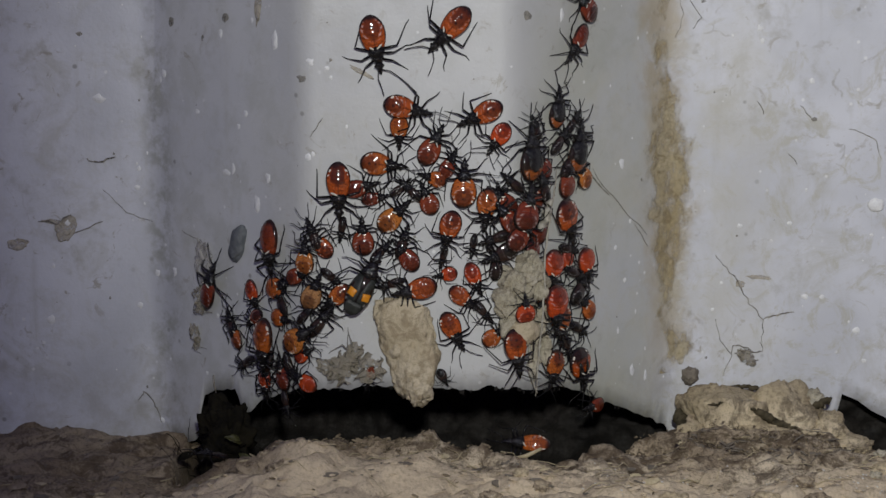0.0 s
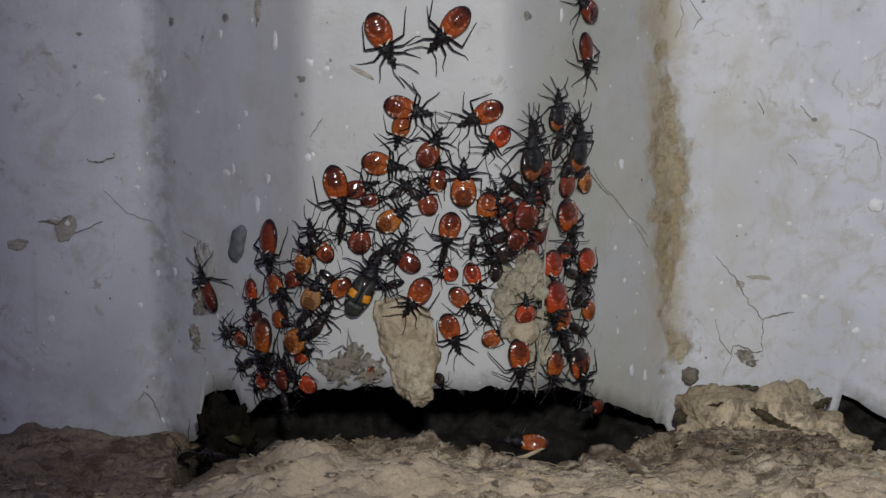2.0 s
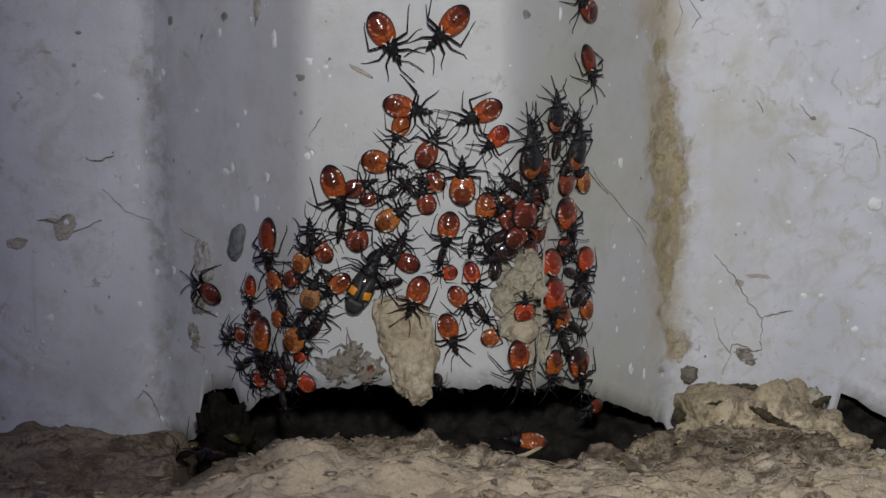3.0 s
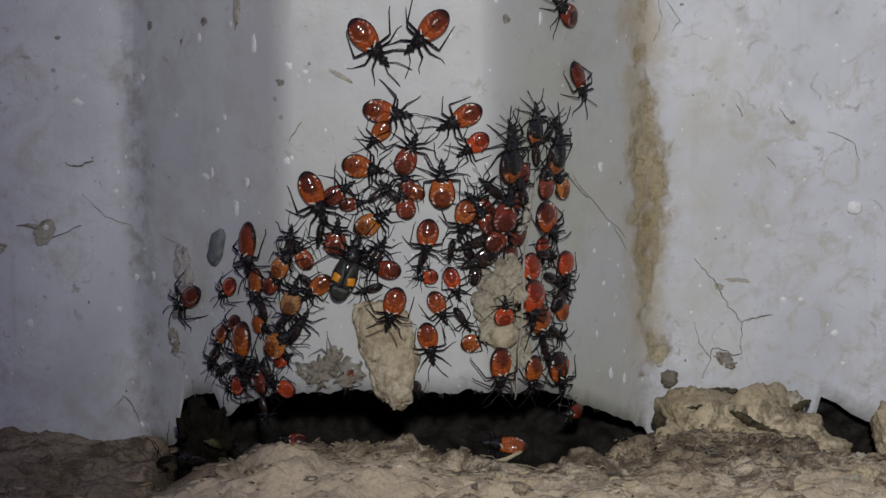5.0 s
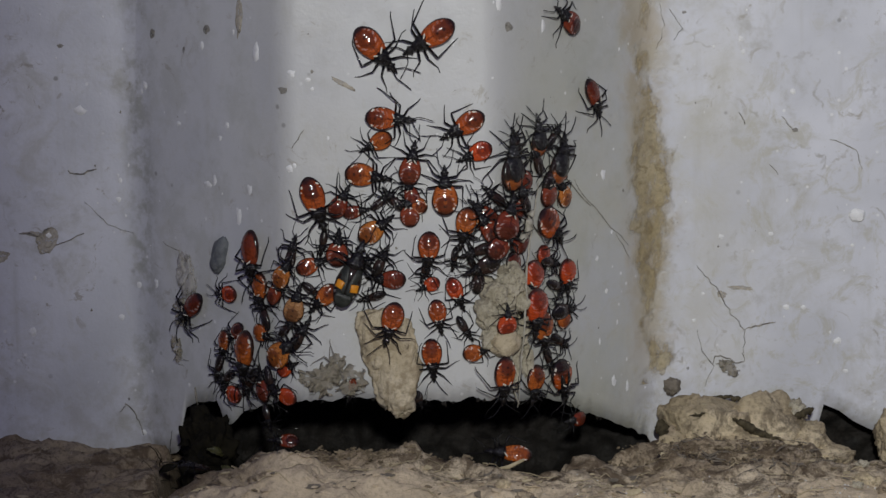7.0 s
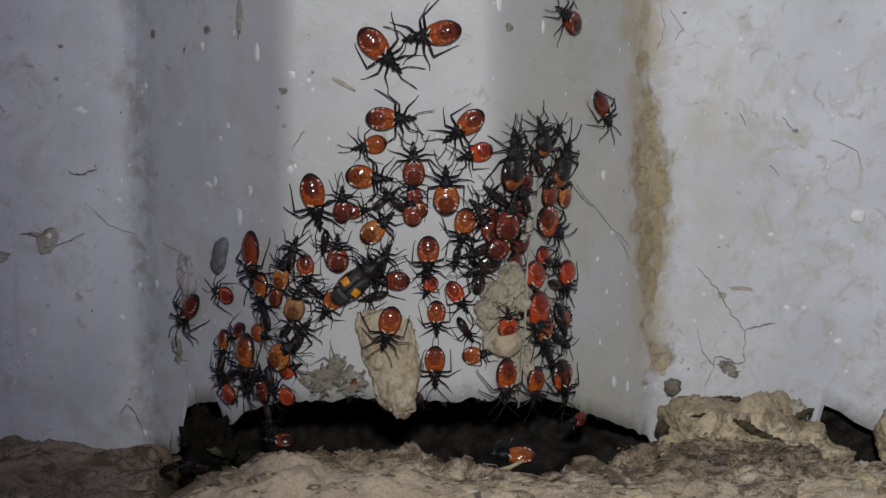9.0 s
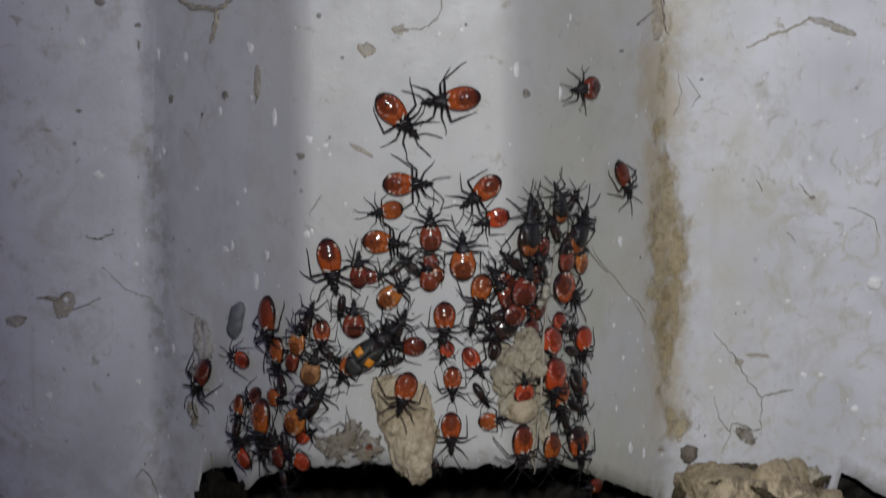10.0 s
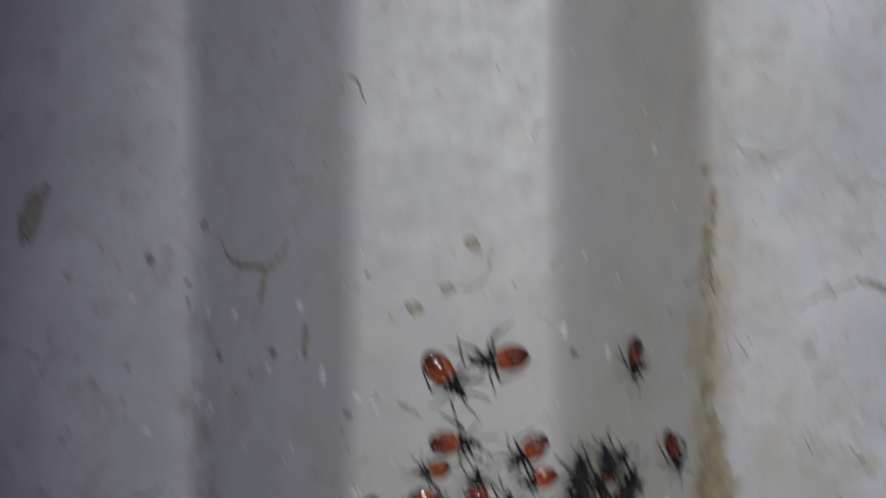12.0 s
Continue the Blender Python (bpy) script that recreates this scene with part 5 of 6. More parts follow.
# dark crumbs added in a band to draw the dark groove along the ledge
for i in range(420):
    x, y = rng.triangular(-0.030, 0.012, -0.010), rng.gauss(-0.0045, 0.0016)
    r = rng.choice((0.00012, 0.00016, 0.0002, 0.0003)) * rng.uniform(0.7, 1.3)
    bmesh.ops.create_icosphere(bm, subdivisions=1, radius=r, matrix=pose(x, y, ground_z(x, y) + 0.4 * r, rng.uniform(0, 90), rng.uniform(-30, 30), rng.uniform(0, 180)) @ Matrix.Diagonal((rng.uniform(0.8, 3.0), 0.9, 0.7, 1)))
tagged(new("humus_crumbs", to_mesh("humus_crumbs", bm, HUMUS, smooth=False)), "dark brown humus crumbs scattered over the soil", "humus", kind="stuff")

# dirt and threads hanging along the torn edge, near-black to draw its dark fringe
bm = bmesh.new()
for i in range(34):
    x = rng.uniform(-0.036, 0.034)
    z = bottom_edge(x)
    p = Vector((x, sheet_y(x, z) - 0.0003, z + rng.uniform(-0.0002, 0.0002)))
    way = Vector((rng.gauss(0, 0.7), rng.uniform(-0.1, 0.4), -1)).normalized()
    pts = [p]
    for k in range(3):
        way = (way + Vector((rng.gauss(0, 0.4), 0.1, rng.gauss(0, 0.2)))).normalized()
        pts.append(pts[-1] + way * rng.uniform(0.0001, 0.0004))
    r = rng.uniform(0.00008, 0.0003)
    tube(pts, [r, r * 1.2, r, r * 0.4], 4, bm)
tagged(new("hanging_dirt", to_mesh("hanging_dirt", bm, HOLE_DARK)), "blackish dirt and threads hanging from the torn edge", "dirt", kind="stuff")

# loose crumbs of soil
for material, count, label in ((SOIL, 700, "loose brown crumbs of soil"), (HUMUS, 260, "loose dark crumbs of soil")):
    bm = bmesh.new()
    for i in range(count):
        x, y = rng.uniform(-0.088, 0.098), rng.triangular(-0.036, 0.004, -0.010)
        r = rng.choice((0.00012, 0.00016, 0.0002, 0.0003, 0.0004)) * rng.uniform(0.7, 1.3)
        bmesh.ops.create_icosphere(bm, subdivisions=1, radius=r, matrix=pose(x, y, ground_z(x, y) + 0.1 * r, rng.uniform(-20, 20), rng.uniform(-20, 20), rng.uniform(0, 180)) @ Matrix.Diagonal((rng.uniform(1.0, 2.6), rng.uniform(0.7, 1.2), 0.5, 1)))
    for v in bm.verts:
        v.co += Vector((noise.noise(v.co * 2500), noise.noise(v.co * 2500 + Vector((3, 0, 0))), noise.noise(v.co * 2500 + Vector((0, 5, 0))))) * 0.0001
    tagged(new("soil_crumbs", to_mesh("soil_crumbs", bm, material)), label, "soil", kind="stuff")

# small glossy pale grains added to make the wet soil's glints
bm = bmesh.new()
for i in range(260):
    x, y = rng.triangular(0.0, 0.098, 0.075), rng.triangular(-0.036, -0.006, -0.024)
    r = rng.choice((0.00008, 0.00011, 0.00015, 0.00021))
    bmesh.ops.create_icosphere(bm, subdivisions=1, radius=r, matrix=pose(x, y, ground_z(x, y) + 0.5 * r, rng.uniform(0, 90), rng.uniform(0, 90), 0) @ Matrix.Diagonal((1.4, 0.9, 0.7, 1)))
tagged(new("sand_grains", to_mesh("sand_grains", bm, GLINT)), "small glossy pale grains added for wet glints on the soil", "sand", kind="stuff")

# plant fibres in the soil
bm = bmesh.new()
for i in range(70):
    x, y = rng.uniform(-0.03, 0.09), rng.uniform(-0.034, -0.004)
    a, l = rng.gauss(0, 0.5), rng.uniform(0.002, 0.008)
    pts = []
    for k in range(4):
        px, py = x + math.cos(a) * l * k / 3, y + math.sin(a) * l * k / 3
        pts.append((px, py, ground_z(px, py) + 0.0003 + 0.0006 * math.sin(math.pi * k / 3)))
        a += rng.uniform(-0.15, 0.15)
    r = rng.uniform(0.00004, 0.00013)
    tube(pts, [r * 0.6, r, r, r * 0.4], 4, bm)
tagged(new("plant_fibres", to_mesh("plant_fibres", bm, STRAW)), "dry plant fibres and straw bits in the soil", "straw", kind="stuff")
straw = new("straw_piece", to_mesh("straw_piece", tube([(-0.0025, 0, 0), (0, 0.0002, 0.0004), (0.0027, 0, 0.0018)], [0.0002, 0.00045, 0.0003], 6), STRAW))
straw.location = (0.0150, -0.0060, ground_z(0.015, -0.006) + 0.0010)
tagged(straw, "short pale straw lying on the soil lip", "straw")

def facing(x, y, z, way, out):
    """A pose from a place in mm, the way the head points and the way the back faces."""
    out = Vector(out).normalized()
    way = Vector(way)
    way = (way - out * way.dot(out)).normalized()
    m = Matrix((way.cross(out), way, out)).transposed().to_4x4()
    m.translation = Vector((x, y, z)) / 1000
    return m


# insects off the sheet
adult_bug("winged", 7.3, 3, "black winged adult bug with two orange patches, among the nymphs")
nymph("lip", 5.4, 0.66, "orange", 201, "on the soil")
nymph("gap", 3.6, 0.85, "dark", 202, "under the sheet")
nymph("below", 3.7, 0.8, "dark", 203, "under the sheet")
nymph("web", 2.8, 0.6, "red", 204, "among husks")
nymph("corner_low", 4.2, 0.75, "black", 206, "on the soil")


def crawl(lift, *rows):
    """Poses on the sheet from seconds, x and height in mm, heading and, where it climbs on something, its own lift."""
    return [(t, on_sheet(x, z, heading, own[0] if own else lift)) for t, x, z, heading, *own in rows]


def motions():
    walk(bugs["1"], crawl(0, (0, -12.5, 75.9, 168), (1.5, -11.8, 76.5, 159), (2.5, -11.1, 76.5, 154), (5.5, -10.4, 76.3, 140), (9.5, -9.2, 76.3, 137), (12, -9.2, 76.3, 137)))
    walk(bugs["2"], crawl(0, (0, 2.4, 77.9, -138), (5.5, 2.2, 78.0, -134), (9.5, 3.5, 78.1, -98), (11, 3.8, 78.1, -96), (12, 3.8, 78.1, -96)))
    walk(bugs["3"], crawl(0, (0, 25.8, 78.6, -45), (5.5, 26.1, 78.3, -54), (9.1, 26.3, 78.5, -55), (9.5, 26.6, 78.7, -69), (10.5, 26.4, 78.8, -110), (11.3, 26.6, 78.7, -134), (12, 25.8, 78.3, -176)))
    walk(bugs["4"], crawl(0, (0, 24.1, 74.1, -141), (1.5, 24.8, 73.3, -178), (2.5, 25.4, 70.9, -197), (5.5, 28.2, 67.0, -209), (6.5, 29.5, 66.0, -208), (9.5, 32.2, 62.7, -217), (10.5, 32.9, 62.0, -208), (12, 33.0, 60.4, -212)))
    walk(bugs["5"], crawl(0.82, (0, -7.9, 63.0, 104), (5.5, -7.8, 62.9, 98), (9.5, -7.8, 63.0, 90), (12, -7.8, 63.0, 90)))
    walk(bugs["6"], crawl(0, (0, -7.8, 59.4, -180), (5.5, -7.1, 59.2, -136), (9.5, -8.8, 58.2, -101), (12, -8.8, 58.2, -101)))
    walk(bugs["7"], crawl(0, (0, 8.1, 62.0, -116), (5.5, 8.2, 62.0, -117), (9.5, 8.2, 62.3, -128), (12, 8.2, 62.3, -128)))
    walk(bugs["8"], crawl(0, (0, 10.3, 58.0, -147), (5.5, 10.0, 57.0, -122), (9.5, 10.0, 56.8, -107), (12, 10.0, 56.8, -107)))
    walk(bugs["9"], crawl(0, (0, -2.6, 54.6, 28), (5.5, -3.0, 53.4, 20), (9.5, -2.0, 53.0, -2), (12, -2.0, 53.0, -2)))
    walk(bugs["10"], crawl(0, (0, -12.2, 52.7, 97), (5.5, -11.7, 52.9, 101), (9.5, -11.6, 52.5, 95), (12, -11.6, 52.5, 95)))
    walk(bugs["11"], crawl(0, (0, -18.7, 49.8, 179), (5.5, -19.9, 48.9, 158), (9.5, -20.1, 50.0, 170), (12, -20.1, 50.0, 170)))
    walk(bugs["12"], crawl(0, (0, -15.8, 48.0, 75), (5.5, -15.9, 47.3, 51), (9.5, -14.8, 46.0, 0), (12, -14.8, 46.0, 0)))
    walk(bugs["13"], crawl(0, (0, -9.7, 42.2, 45), (5.5, -9.9, 42.0, 56), (9.5, -9.5, 42.3, 47), (12, -9.5, 42.3, 47)))
    walk(bugs["14"], crawl(0, (0, -2.4, 45.2, -22), (5.5, -2.9, 45.0, -13), (9.5, -2.2, 45.3, -4), (12, -2.2, 45.3, -4)))
    walk(bugs["15"], crawl(0, (0, -0.9, 49.7, -73), (5.5, -1.1, 47.7, -65), (9.5, -1.1, 46.4, -50), (12, -1.1, 46.4, -50)))
    walk(bugs["16"], crawl(0.82, (0, 3.6, 47.4, 2), (5.5, 3.5, 47.9, -1), (9.5, 3.7, 48.3, -1), (12, 3.7, 48.3, -1)))
    walk(bugs["17"], crawl(0.5, (0, 7.9, 45.8, -173), (5.5, 7.7, 44.5, -168), (9.5, 7.1, 44.4, -168), (12, 7.1, 44.4, -168)))
    walk(bugs["18"], crawl(0, (0, 10.1, 45.4, -6), (5.5, 10.3, 43.7, 29), (9.5, 10.7, 44.3, 51), (12, 10.7, 44.3, 51)))
    walk(bugs["19"], crawl(0.5, (0, 1.3, 41.8, -164), (5.5, 0.9, 40.7, -174), (9.5, 0.5, 39.3, -180), (12, 0.5, 39.3, -180)))
    walk(bugs["20"], crawl(0, (0, -14.3, 38.1, -3), (5.5, -15.6, 38.6, 7), (9.5, -15.7, 37.1, 0), (12, -15.7, 37.1, 0)))
    walk(bugs["22"], crawl(0, (0, -18.4, 29.0, -131), (5.5, -18.1, 31.4, -130), (9.5, -16.4, 30.3, -149), (12, -16.4, 30.3, -149)))
    walk(bugs["23"], crawl(0, (0, -6.0, 35.0, -37), (5.5, -5.9, 33.9, -83), (9.5, -4.9, 33.5, -90), (12, -4.9, 33.5, -90)))
    walk(bugs["24"], crawl(0.63, (0, -3.6, 30.2, -104), (1.5, -4.0, 30.0, -138, 1.9), (2.5, -4.2, 30.2, -154, 2.6), (5.5, -5.2, 28.6, -164, 3.4), (9.5, -6.4, 27.0, -165, 3.5), (12, -6.4, 27.0, -165, 3.5)))
    walk(bugs["25"], crawl(0, (0, 1.2, 32.5, -101), (5.5, 1.5, 32.6, -96), (9.5, 1.0, 32.9, -155), (12, 1.0, 32.9, -155)))
    walk(bugs["26"], crawl(0, (0, 5.3, 32.7, 159), (5.5, 5.3, 32.4, 161), (9.5, 5.3, 31.5, 149), (12, 5.3, 31.5, 149)))
    walk(bugs["27"], crawl(0, (0, 2.9, 28.7, 130), (5.5, 2.5, 28.0, 159), (9.5, 2.0, 27.8, 180), (12, 2.0, 27.8, 180)))
    walk(bugs["28"], crawl(0, (0, 1.3, 23.3, 153), (5.5, 1.0, 21.5, 171), (9.5, 1.8, 19.0, 180), (12, 1.8, 19.0, 180)))
    walk(bugs["29"], crawl(0, (0, 8.6, 20.6, 48), (5.5, 8.6, 20.3, 69), (9.5, 8.3, 19.7, 84), (12, 8.3, 19.7, 84)))
    walk(bugs["30"], crawl(0, (0, -30.2, 38.3, -179), (5.5, -30.3, 38.6, -177), (9.5, -30.3, 38.5, -182), (12, -30.3, 38.5, -182)))
    walk(bugs["31"], crawl(0, (0, -43.2, 24.9, 18), (1.5, -43.0, 24.4, -6), (2.5, -42.5, 24.8, -57), (5.5, -42.2, 25.6, -122), (9.5, -43.3, 25.0, -139), (10.5, -43.9, 24.7, -146), (12, -43.9, 24.7, -146)))
    walk(bugs["32"], crawl(0, (0, -34.6, 27.6, 153), (2.5, -34.6, 27.9, 174), (5.5, -34.8, 29.0, 243), (9.5, -36.1, 28.6, 277), (12, -36.1, 28.6, 277)))
    walk(bugs["33"], crawl(0, (0, -29.9, 28.9, 68), (2.5, -29.7, 30.0, 131), (5.5, -29.2, 31.4, 181), (9.5, -28.9, 32.1, 184), (12, -28.9, 32.1, 184)))
    walk(bugs["34"], crawl(0.44, (0, -24.2, 34.5, 1), (5.5, -24.9, 34.1, 36), (9.5, -25.1, 33.7, 12), (12, -25.1, 33.7, 12)))
    walk(bugs["35"], crawl(0, (0, -21.3, 37.2, -36), (5.5, -21.1, 35.8, -28), (7.5, -21.3, 36.1, 101), (9.5, -21.5, 36.4, 177), (12, -21.5, 36.4, 177)))
    walk(bugs["36"], crawl(0, (0, -23.5, 28.1, 22), (5.5, -23.4, 27.7, 15), (9.5, -23.3, 28.4, 15), (12, -23.3, 28.4, 15)))
    walk(bugs["37"], crawl(1, (0, -30.8, 20.1, -175), (5.5, -30.9, 20.2, -170), (9.5, -30.8, 19.6, -173), (12, -30.8, 19.6, -173)))
    walk(bugs["38"], crawl(0, (0, -29.5, 23.5, 94), (5.5, -29.2, 23.0, 106), (9.5, -30.0, 22.9, 98), (12, -30.0, 22.9, 98)))
    walk(bugs["39"], crawl(0.79, (0, -25.7, 20.0, 55), (5.5, -25.4, 19.8, 50), (9.5, -25.3, 19.4, 47), (12, -25.3, 19.4, 47)))
    walk(bugs["40"], crawl(0, (0, -25.3, 17.2, 59), (5.5, -25.3, 17.0, 61), (9.5, -24.7, 16.7, 61), (12, -24.7, 16.7, 61)))
    walk(bugs["41"], crawl(0, (0, -37.7, 17.4, -20), (2.5, -36.7, 18.0, -74), (4, -36.5, 18.9, -115), (5.5, -36.4, 19.8, -155), (9.5, -36.8, 20.1, -171), (12, -36.8, 20.1, -171)))
    walk(bugs["42"], crawl(0, (0, -32.0, 11.6, -179), (3, -32.6, 11.1, -122), (5.5, -33.6, 10.3, -107), (9.5, -35.8, 9.8, -50), (12, -35.8, 9.8, -50)))
    walk(bugs["43"], crawl(0, (0, -24.1, 12.2, -59), (5.5, -24.3, 11.9, -70), (9.5, -24.7, 12.0, -72), (12, -24.7, 12.0, -72)))
    walk(bugs["44"], crawl(0, (0, -28.3, 12.1, -19), (9.5, -28.8, 12.0, -16), (12, -28.8, 12.0, -16)))
    walk(bugs["45"], crawl(0, (0, 19.7, 60.2, 10), (3.5, 19.6, 58.9, 6), (5.5, 19.5, 57.5, 4), (9.5, 20.7, 56.9, -16), (12, 20.7, 56.9, -16)))
    walk(bugs["46"], crawl(0, (0, 14.6, 52.2, 2), (5.5, 14.6, 52.3, 1), (9.5, 14.4, 52.5, 4), (12, 14.4, 52.5, 4)))
    walk(bugs["47"], crawl(0, (0, 23.5, 52.2, 12), (5.5, 23.4, 52.3, 12), (9.5, 23.7, 51.3, 28), (12, 23.7, 51.3, 28)))
    walk(bugs["48"], crawl(0, (0, 25.4, 47.7, -34), (5.5, 25.2, 46.4, -30), (9.5, 24.9, 46.5, -15), (12, 24.9, 46.5, -15)))
    walk(bugs["49"], crawl(0, (0, 21.8, 47.0, 7), (5.5, 21.8, 47.3, 7), (9.5, 21.9, 47.4, 9), (12, 21.9, 47.4, 9)))
    walk(bugs["50"], crawl(0, (0, 17.4, 50.5, -25), (9.5, 17.2, 50.4, -25), (12, 17.2, 50.4, -25)))
    walk(bugs["51"], crawl(0.58, (0, 21.1, 42.0, 160), (5.5, 21.2, 42.3, 145), (9.5, 20.8, 43.0, 128), (12, 20.8, 43.0, 128)))
    walk(bugs["52"], crawl(1.1, (0, 13.3, 42.8, 16), (9.5, 13.1, 43.1, 19), (12, 13.1, 43.1, 19)))
    walk(bugs["53"], crawl(0, (0, 15.8, 45.1, -18), (9.5, 15.6, 45.4, -13), (12, 15.6, 45.4, -13)))
    walk(bugs["54"], crawl(0.97, (0, 12.3, 38.8, 48), (9.5, 12.1, 39.4, 54), (12, 12.1, 39.4, 54)))
    walk(bugs["55"], crawl(0, (0, 16.7, 39.2, -27), (9.5, 16.5, 39.5, -27), (12, 16.5, 39.5, -27)))
    walk(bugs["56"], crawl(0, (0, 25.6, 32.7, 165), (5.5, 25.6, 32.7, 174), (9.5, 25.3, 32.6, 174), (12, 25.3, 32.6, 174)))
    walk(bugs["57"], crawl(0, (0, 19.2, 33.1, -164), (5.5, 18.8, 33.2, -155), (9.5, 19.1, 33.3, -150), (12, 19.1, 33.3, -150)))
    walk(bugs["58"], crawl(0, (0, 22.2, 33.6, -178), (5.5, 21.3, 36.6, -187), (9.5, 20.8, 36.6, -195), (12, 20.8, 36.6, -195)))
    walk(bugs["59"], crawl(1.2, (0, 18.8, 26.5, 179), (5.5, 18.3, 28.2, 181), (9.5, 18.7, 27.5, 183), (12, 18.7, 27.5, 183)))
    walk(bugs["60"], crawl(0.54, (0, 20.2, 23.1, 177), (5.5, 20.3, 23.6, 170), (9.5, 20.2, 23.7, 175), (12, 20.2, 23.7, 175)))
    walk(bugs["61"], crawl(0, (0, 26.5, 22.9, -39), (3.5, 26.1, 22.8, -37), (5.5, 25.2, 23.7, -34), (9.5, 25.0, 23.4, -31), (12, 25.0, 23.4, -31)))
    walk(bugs["62"], crawl(0, (0, 23.9, 26.4, 40), (5.5, 24.3, 25.5, 51), (9.5, 23.9, 25.0, 160), (12, 23.9, 25.0, 160)))
    walk(bugs["63"], crawl(1.8, (0, 13.3, 25.1, -0), (5.5, 13.2, 25.2, 6), (9.5, 13.3, 24.8, -0), (12, 13.3, 24.8, -0)))
    walk(bugs["64"], crawl(1.42, (0, 12.0, 19.9, 170), (1.5, 12.4, 18.6, 174), (2.5, 12.5, 18.0, 176), (5.5, 12.8, 17.0, 182), (9.5, 13.1, 16.5, 181), (12, 13.1, 16.5, 181)))
    walk(bugs["65"], crawl(0, (0, 19.8, 14.6, -163), (5.5, 19.6, 14.1, -169), (9.5, 19.4, 13.7, -172), (12, 19.4, 13.7, -172)))
    walk(bugs["66"], crawl(0, (0, 24.5, 13.7, 165), (5.5, 24.4, 13.5, 166), (9.5, 24.4, 13.6, 167), (12, 24.4, 13.6, 167)))
    walk(bugs["69"], crawl(0, (0, 9.5, 33.1, 7), (9.5, 9.5, 32.7, 10), (12, 9.5, 32.7, 10)))
    walk(bugs["71"], crawl(0, (0, -0.3, 13.9, 151), (5.5, -1.2, 12.2, 165), (9.5, -1.4, 11.8, 147), (12, -1.4, 11.8, 147)))
    walk(bugs["72"], crawl(0, (0, -28.4, 25.8, -31), (9.5, -28.1, 25.6, -20), (12, -28.1, 25.6, -20)))
    walk(bugs["73"], crawl(0, (0, -22.7, 22.8, 37), (9.5, -23.1, 22.2, 31), (12, -23.1, 22.2, 31)))
    walk(bugs["74"], crawl(0, (0, -31.1, 14.9, -156), (9.5, -30.7, 14.1, -141), (12, -30.7, 14.1, -141)))
    walk(bugs["75"], crawl(0, (0, -22.6, 38.5, -23), (9.5, -23.9, 37.2, 17), (12, -23.9, 37.2, 17)))
    walk(bugs["76"], crawl(0, (0, -7.5, 37.2, 17), (5.5, -8.5, 35.7, 26), (9.5, -8.1, 35.7, 22), (12, -8.1, 35.7, 22)))
    walk(bugs["80"], crawl(0.47, (0, 17.3, 46.2, -17), (9.5, 17.0, 46.2, -20), (12, 17.0, 46.2, -20)))
    walk(bugs["81"], crawl(0.48, (0, 11.7, 41.9, -37), (9.5, 11.5, 42.2, -33), (12, 11.5, 42.2, -33)))
    walk(bugs["85"], crawl(0, (0, 17.9, 27.8, -148), (9.5, 18.0, 27.8, -151), (12, 18.0, 27.8, -151)))
    walk(bugs["86"], crawl(0, (0, 19.8, 54.7, 47), (9.5, 19.8, 53.0, -30), (12, 19.8, 53.0, -30)))
    walk(bugs["87"], crawl(0, (0, -26.2, 31.7, 68), (5.5, -26.7, 30.6, 52), (9.5, -26.2, 30.2, 22), (12, -26.2, 30.2, 22)))
    walk(bugs["88"], crawl(0, (0, -27.5, 15.7, 146), (9.5, -27.7, 15.1, 156), (12, -27.7, 15.1, 156)))
    walk(bugs["89"], crawl(0, (0, 0.6, 51.5, 26), (5.5, -2.4, 48.5, -18), (9.5, -1.9, 48.5, -14), (12, -1.9, 48.5, -14)))
    walk(bugs["90"], crawl(0, (0, -4.9, 46.9, -45), (9.5, -4.9, 47.4, -41), (12, -4.9, 47.4, -41)))
    walk(bugs["91"], crawl(0, (0, -11.8, 36.0, 45), (5.5, -12.1, 35.7, 59), (9.5, -11.4, 35.7, 57), (12, -11.4, 35.7, 57)))
    walk(bugs["92"], crawl(0, (0, -38.5, 19.0, -24), (2.5, -38.2, 18.6, -120), (5.5, -37.7, 15.4, -149), (9.5, -37.2, 15.8, -166), (12, -37.2, 15.8, -166)))
    walk(bugs["93"], crawl(0, (0, 6.7, 26.3, 142), (9.5, 6.7, 25.3, 149), (12, 6.7, 25.3, 149)))
    walk(bugs["100"], crawl(0, (0, 11.3, 45.2, -48), (5.5, 11.1, 44.8, -48), (9.5, 11.3, 45.0, -48), (12, 11.3, 45.0, -48)))
    walk(bugs["101"], crawl(0, (0, 10.5, 39.5, -110), (5.5, 10.3, 39.1, -110), (9.5, 10.6, 39.3, -110), (12, 10.6, 39.3, -110)))
    walk(bugs["102"], crawl(0, (0, 15.4, 36.4, 155), (5.5, 15.2, 36.1, 155), (9.5, 15.5, 36.2, 155), (12, 15.5, 36.2, 155)))
    walk(bugs["103"], crawl(0, (0, 21.7, 35.5, 106), (5.5, 21.5, 35.1, 106), (9.5, 21.8, 35.2, 106), (12, 21.8, 35.2, 106)))
    walk(bugs["104"], crawl(0, (0, 23.1, 30.8, 112), (5.5, 22.8, 30.4, 112), (9.5, 23.2, 30.6, 112), (12, 23.2, 30.6, 112)))
    walk(bugs["105"], crawl(0, (0, 17.4, 31.3, -130), (5.5, 17.2, 30.9, -130), (9.5, 17.5, 31.0, -130), (12, 17.5, 31.0, -130)))
    walk(bugs["106"], crawl(0, (0, 23.8, 20.4, 120), (5.5, 23.6, 20.1, 120), (9.5, 23.9, 20.2, 120), (12, 23.9, 20.2, 120)))
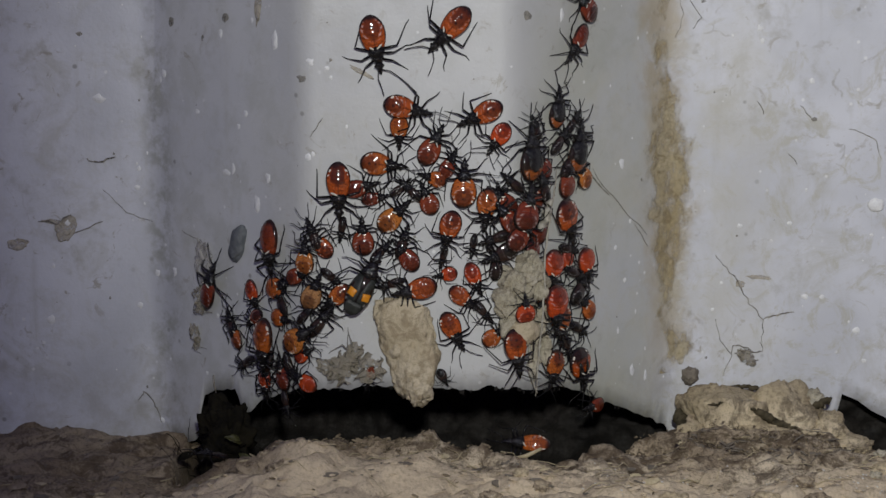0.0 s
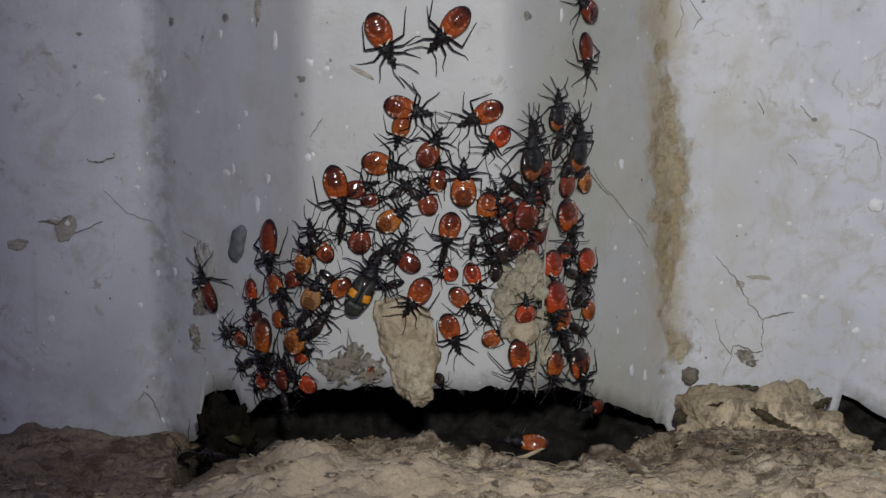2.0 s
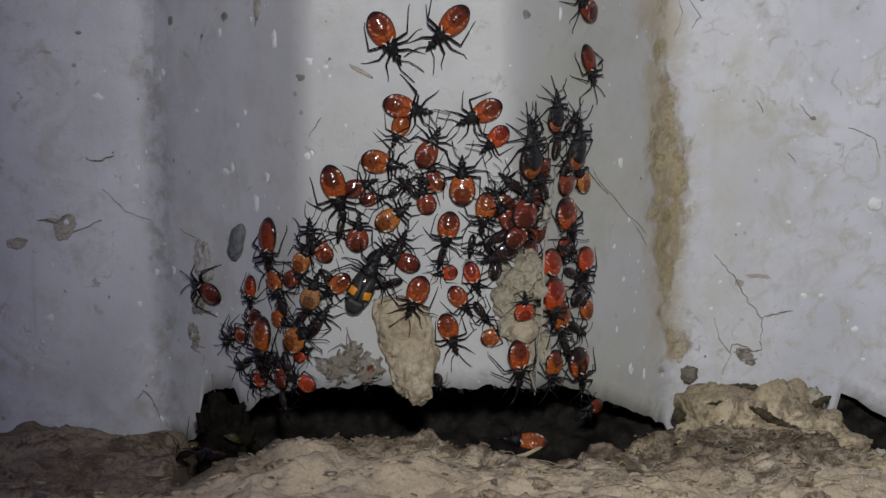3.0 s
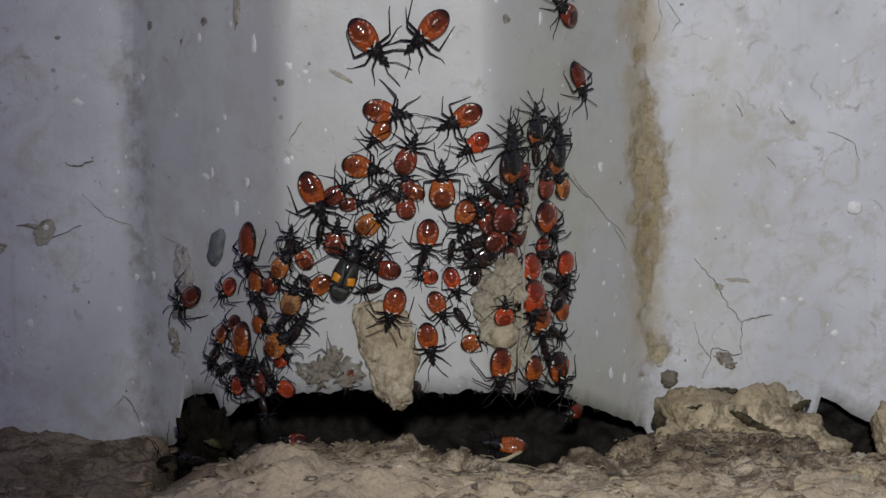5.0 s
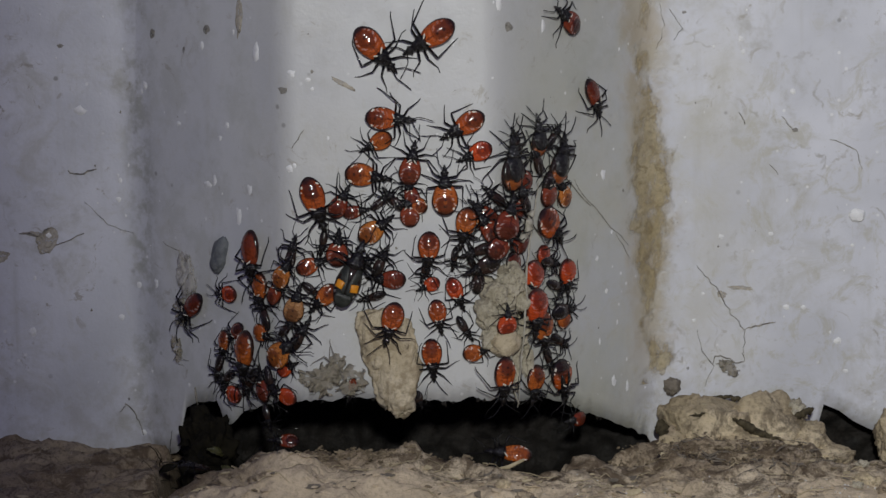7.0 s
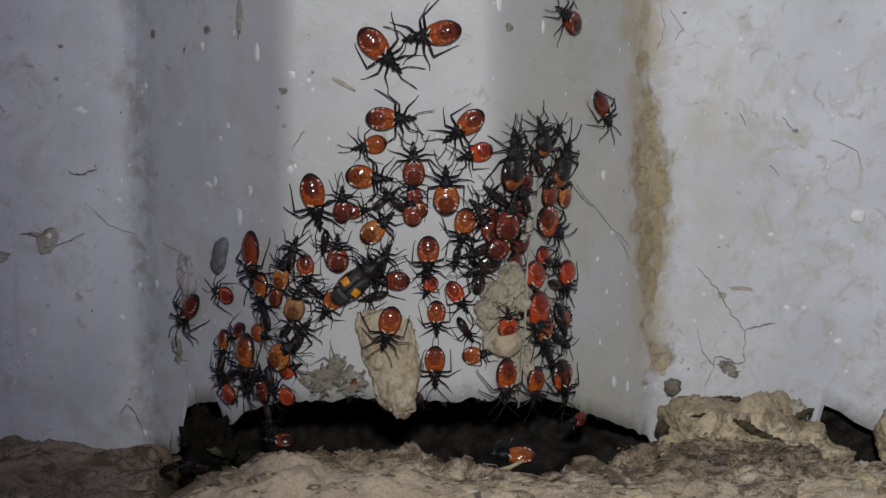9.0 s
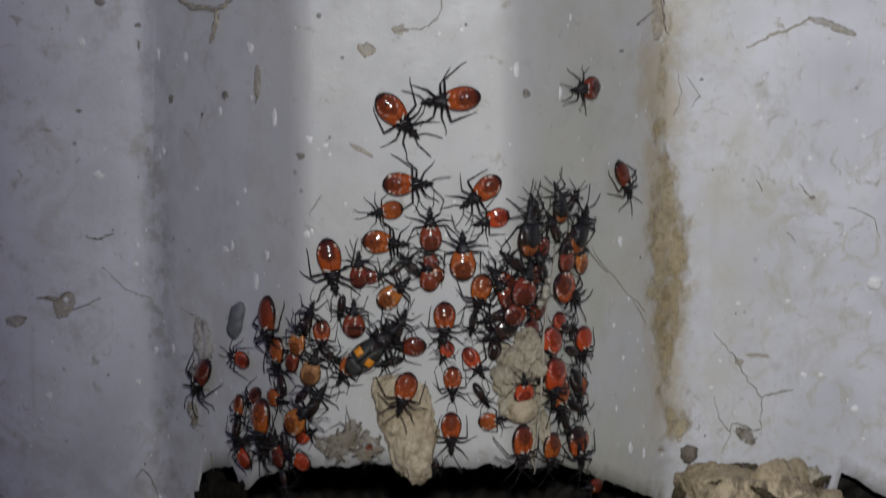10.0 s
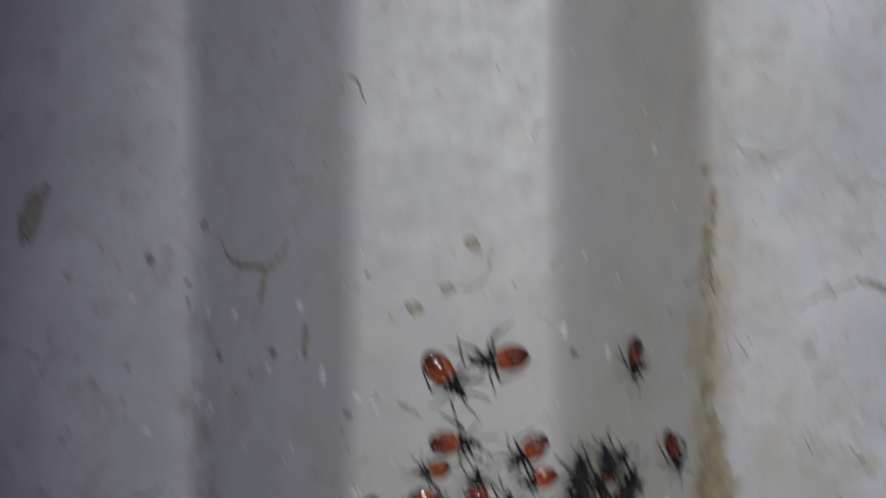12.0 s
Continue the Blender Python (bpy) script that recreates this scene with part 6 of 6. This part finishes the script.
    walk(bugs["107"], crawl(0, (0, 22.1, 17.8, 161), (5.5, 21.9, 17.5, 161), (9.5, 22.2, 17.6, 161), (12, 22.2, 17.6, 161)))
    walk(bugs["108"], crawl(0, (0, 5.5, 38.4, -171), (5.5, 5.3, 38.0, -171), (9.5, 5.6, 38.2, -171), (12, 5.6, 38.2, -171)))
    walk(bugs["109"], crawl(0, (0, 8.5, 37.0, 147), (5.5, 8.3, 36.6, 147), (9.5, 8.6, 36.8, 147), (12, 8.6, 36.8, 147)))
    walk(bugs["110"], crawl(0, (0, -8.3, 47.6, 49), (5.5, -8.5, 47.2, 49), (9.5, -8.2, 47.4, 49), (12, -8.2, 47.4, 49)))
    walk(bugs["111"], crawl(0, (0, -13.0, 46.2, 80), (5.5, -13.2, 45.8, 80), (9.5, -12.9, 46.0, 80), (12, -12.9, 46.0, 80)))
    walk(bugs["112"], crawl(0, (0, -18.0, 41.5, -170), (5.5, -18.2, 41.1, -170), (9.5, -17.9, 41.3, -170), (12, -17.9, 41.3, -170)))
    walk(bugs["113"], crawl(0, (0, -24.9, 24.4, 43), (5.5, -25.0, 24.0, 44), (9.5, -24.8, 24.2, 43), (12, -24.8, 24.2, 43)))
    walk(bugs["114"], crawl(0, (0, -20.7, 32.5, 129), (5.5, -20.9, 32.0, 129), (9.5, -20.6, 32.2, 129), (12, -20.6, 32.2, 129)))
    walk(bugs["115"], crawl(0, (0, 0.2, 36.4, -165), (5.5, -0.0, 35.9, -165), (9.5, 0.3, 36.1, -165), (12, 0.3, 36.1, -165)))
    walk(bugs["116"], crawl(0, (0, -33.6, 22.8, -125), (5.5, -33.9, 22.3, -125), (9.5, -33.5, 22.6, -125), (12, -33.5, 22.6, -125)))
    walk(bugs["117"], crawl(0, (0, -35.5, 13.8, -121), (5.5, -35.7, 13.3, -121), (9.5, -35.4, 13.6, -121), (12, -35.4, 13.6, -121)))
    walk(bugs["118"], crawl(0, (0, -8.5, 31.0, -106), (5.5, -8.7, 30.6, -106), (9.5, -8.4, 30.8, -106), (12, -8.4, 30.8, -106)))
    walk(bugs["119"], crawl(0, (0, 12.7, 48.3, -50), (5.5, 12.6, 47.9, -50), (9.5, 12.8, 48.1, -51), (12, 12.8, 48.1, -51)))
    walk(bugs["120"], crawl(0, (0, 16.2, 57.1, -21), (5.5, 15.9, 56.7, -21), (9.5, 16.3, 56.8, -21), (12, 16.3, 56.8, -21)))
    walk(bugs["121"], crawl(0, (0, 22.6, 57.7, 45), (5.5, 22.4, 57.3, 45), (9.5, 22.7, 57.5, 45), (12, 22.7, 57.5, 45)))
    walk(bugs["122"], crawl(0, (0, -28.3, 8.6, 163), (5.5, -28.5, 8.1, 163), (9.5, -28.2, 8.4, 163), (12, -28.2, 8.4, 163)))
    walk(bugs["140"], crawl(0, (0, 11.3, 36.7, -114), (5.5, 11.3, 36.4, -114), (9.5, 11.3, 36.6, -114), (12, 11.3, 36.6, -114)))
    walk(bugs["141"], crawl(0, (0, 21.9, 50.1, 42), (5.5, 21.9, 49.8, 42), (9.5, 21.9, 50.0, 42), (12, 21.9, 50.0, 42)))
    walk(bugs["winged"], crawl(1.6, (0, -14.9, 29.7, 27), (2.5, -14.7, 29.5, 26), (5.5, -13.8, 33.4, 19), (7.2, -13.7, 33.3, 21), (9, -13.1, 33.2, 48), (10, -13.6, 32.3, 48), (12, -13.6, 32.3, 48)))
    walk(bugs["web"], crawl(0.3, (0, -13.1, 14.5, -169), (12, -13.1, 14.3, -169)))
    walk(bugs["gap"], crawl(0.2, (0, 28.3, 4.6, -95), (5.5, 28.2, 4.0, -91), (12, 28.4, 4.2, -93)))
    walk(bugs["lip"], [(0, facing(16.8, -1, 0.8, (-1, 0, 0.10), (0, -1, 0.6))), (5.5, facing(16.4, -1, 1.0, (-1, 0, 0.16), (0, -1, 0.6))),
                       (9.5, facing(17.4, -1, 0.8, (-1, 0, 0.06), (0, -1, 0.6))), (12, facing(17.4, -1, 0.8, (-1, 0, 0.06), (0, -1, 0.6)))])
    walk(bugs["below"], [(0, facing(-20, 14, -9, (-1, 0, 0.3), (0, -1, 0.5))), (4, facing(-22, 8, -3, (-1, 0, 0.2), (0, -1, 0.5))),
                         (5.5, facing(-23.5, 5, 1.5, (-1, 0, 0.1), (0, -1, 0.5))), (9.5, facing(-26, 4, 2.6, (-1, 0, 0.05), (0, -1, 0.5))),
                         (12, facing(-26, 4, 2.6, (-1, 0, 0.05), (0, -1, 0.5)))])
    low = ground_z(-0.0405, -0.006) + 0.0003
    walk(bugs["corner_low"], [(0, pose(-0.0405, -0.006, low, 15, 0, 120)), (12, pose(-0.0405, -0.006, low, 15, 0, 126))])
    # feelers and legs that stir
    for k, root in enumerate(bugs.values()):
        rng = random.Random(k)
        limb_parts = [o for o in root.children if o.name.startswith("antenna") or (o.name.startswith("leg") and k % 4 == 0)]
        for limb in limb_parts:
            base, at = math.degrees(limb.rotation_euler.z), limb.location.copy()
            swing = 14 if limb.name.startswith("antenna") else 8
            rows = [(t, pose(*at, 0, 0, base + rng.uniform(-swing, swing))) for t in (0, 1.6, 2.9, 4.4, 6.1, 7.7, 9.2, 10.6)]
            walk(limb, rows + [(12, rows[-1][1])])


motions()
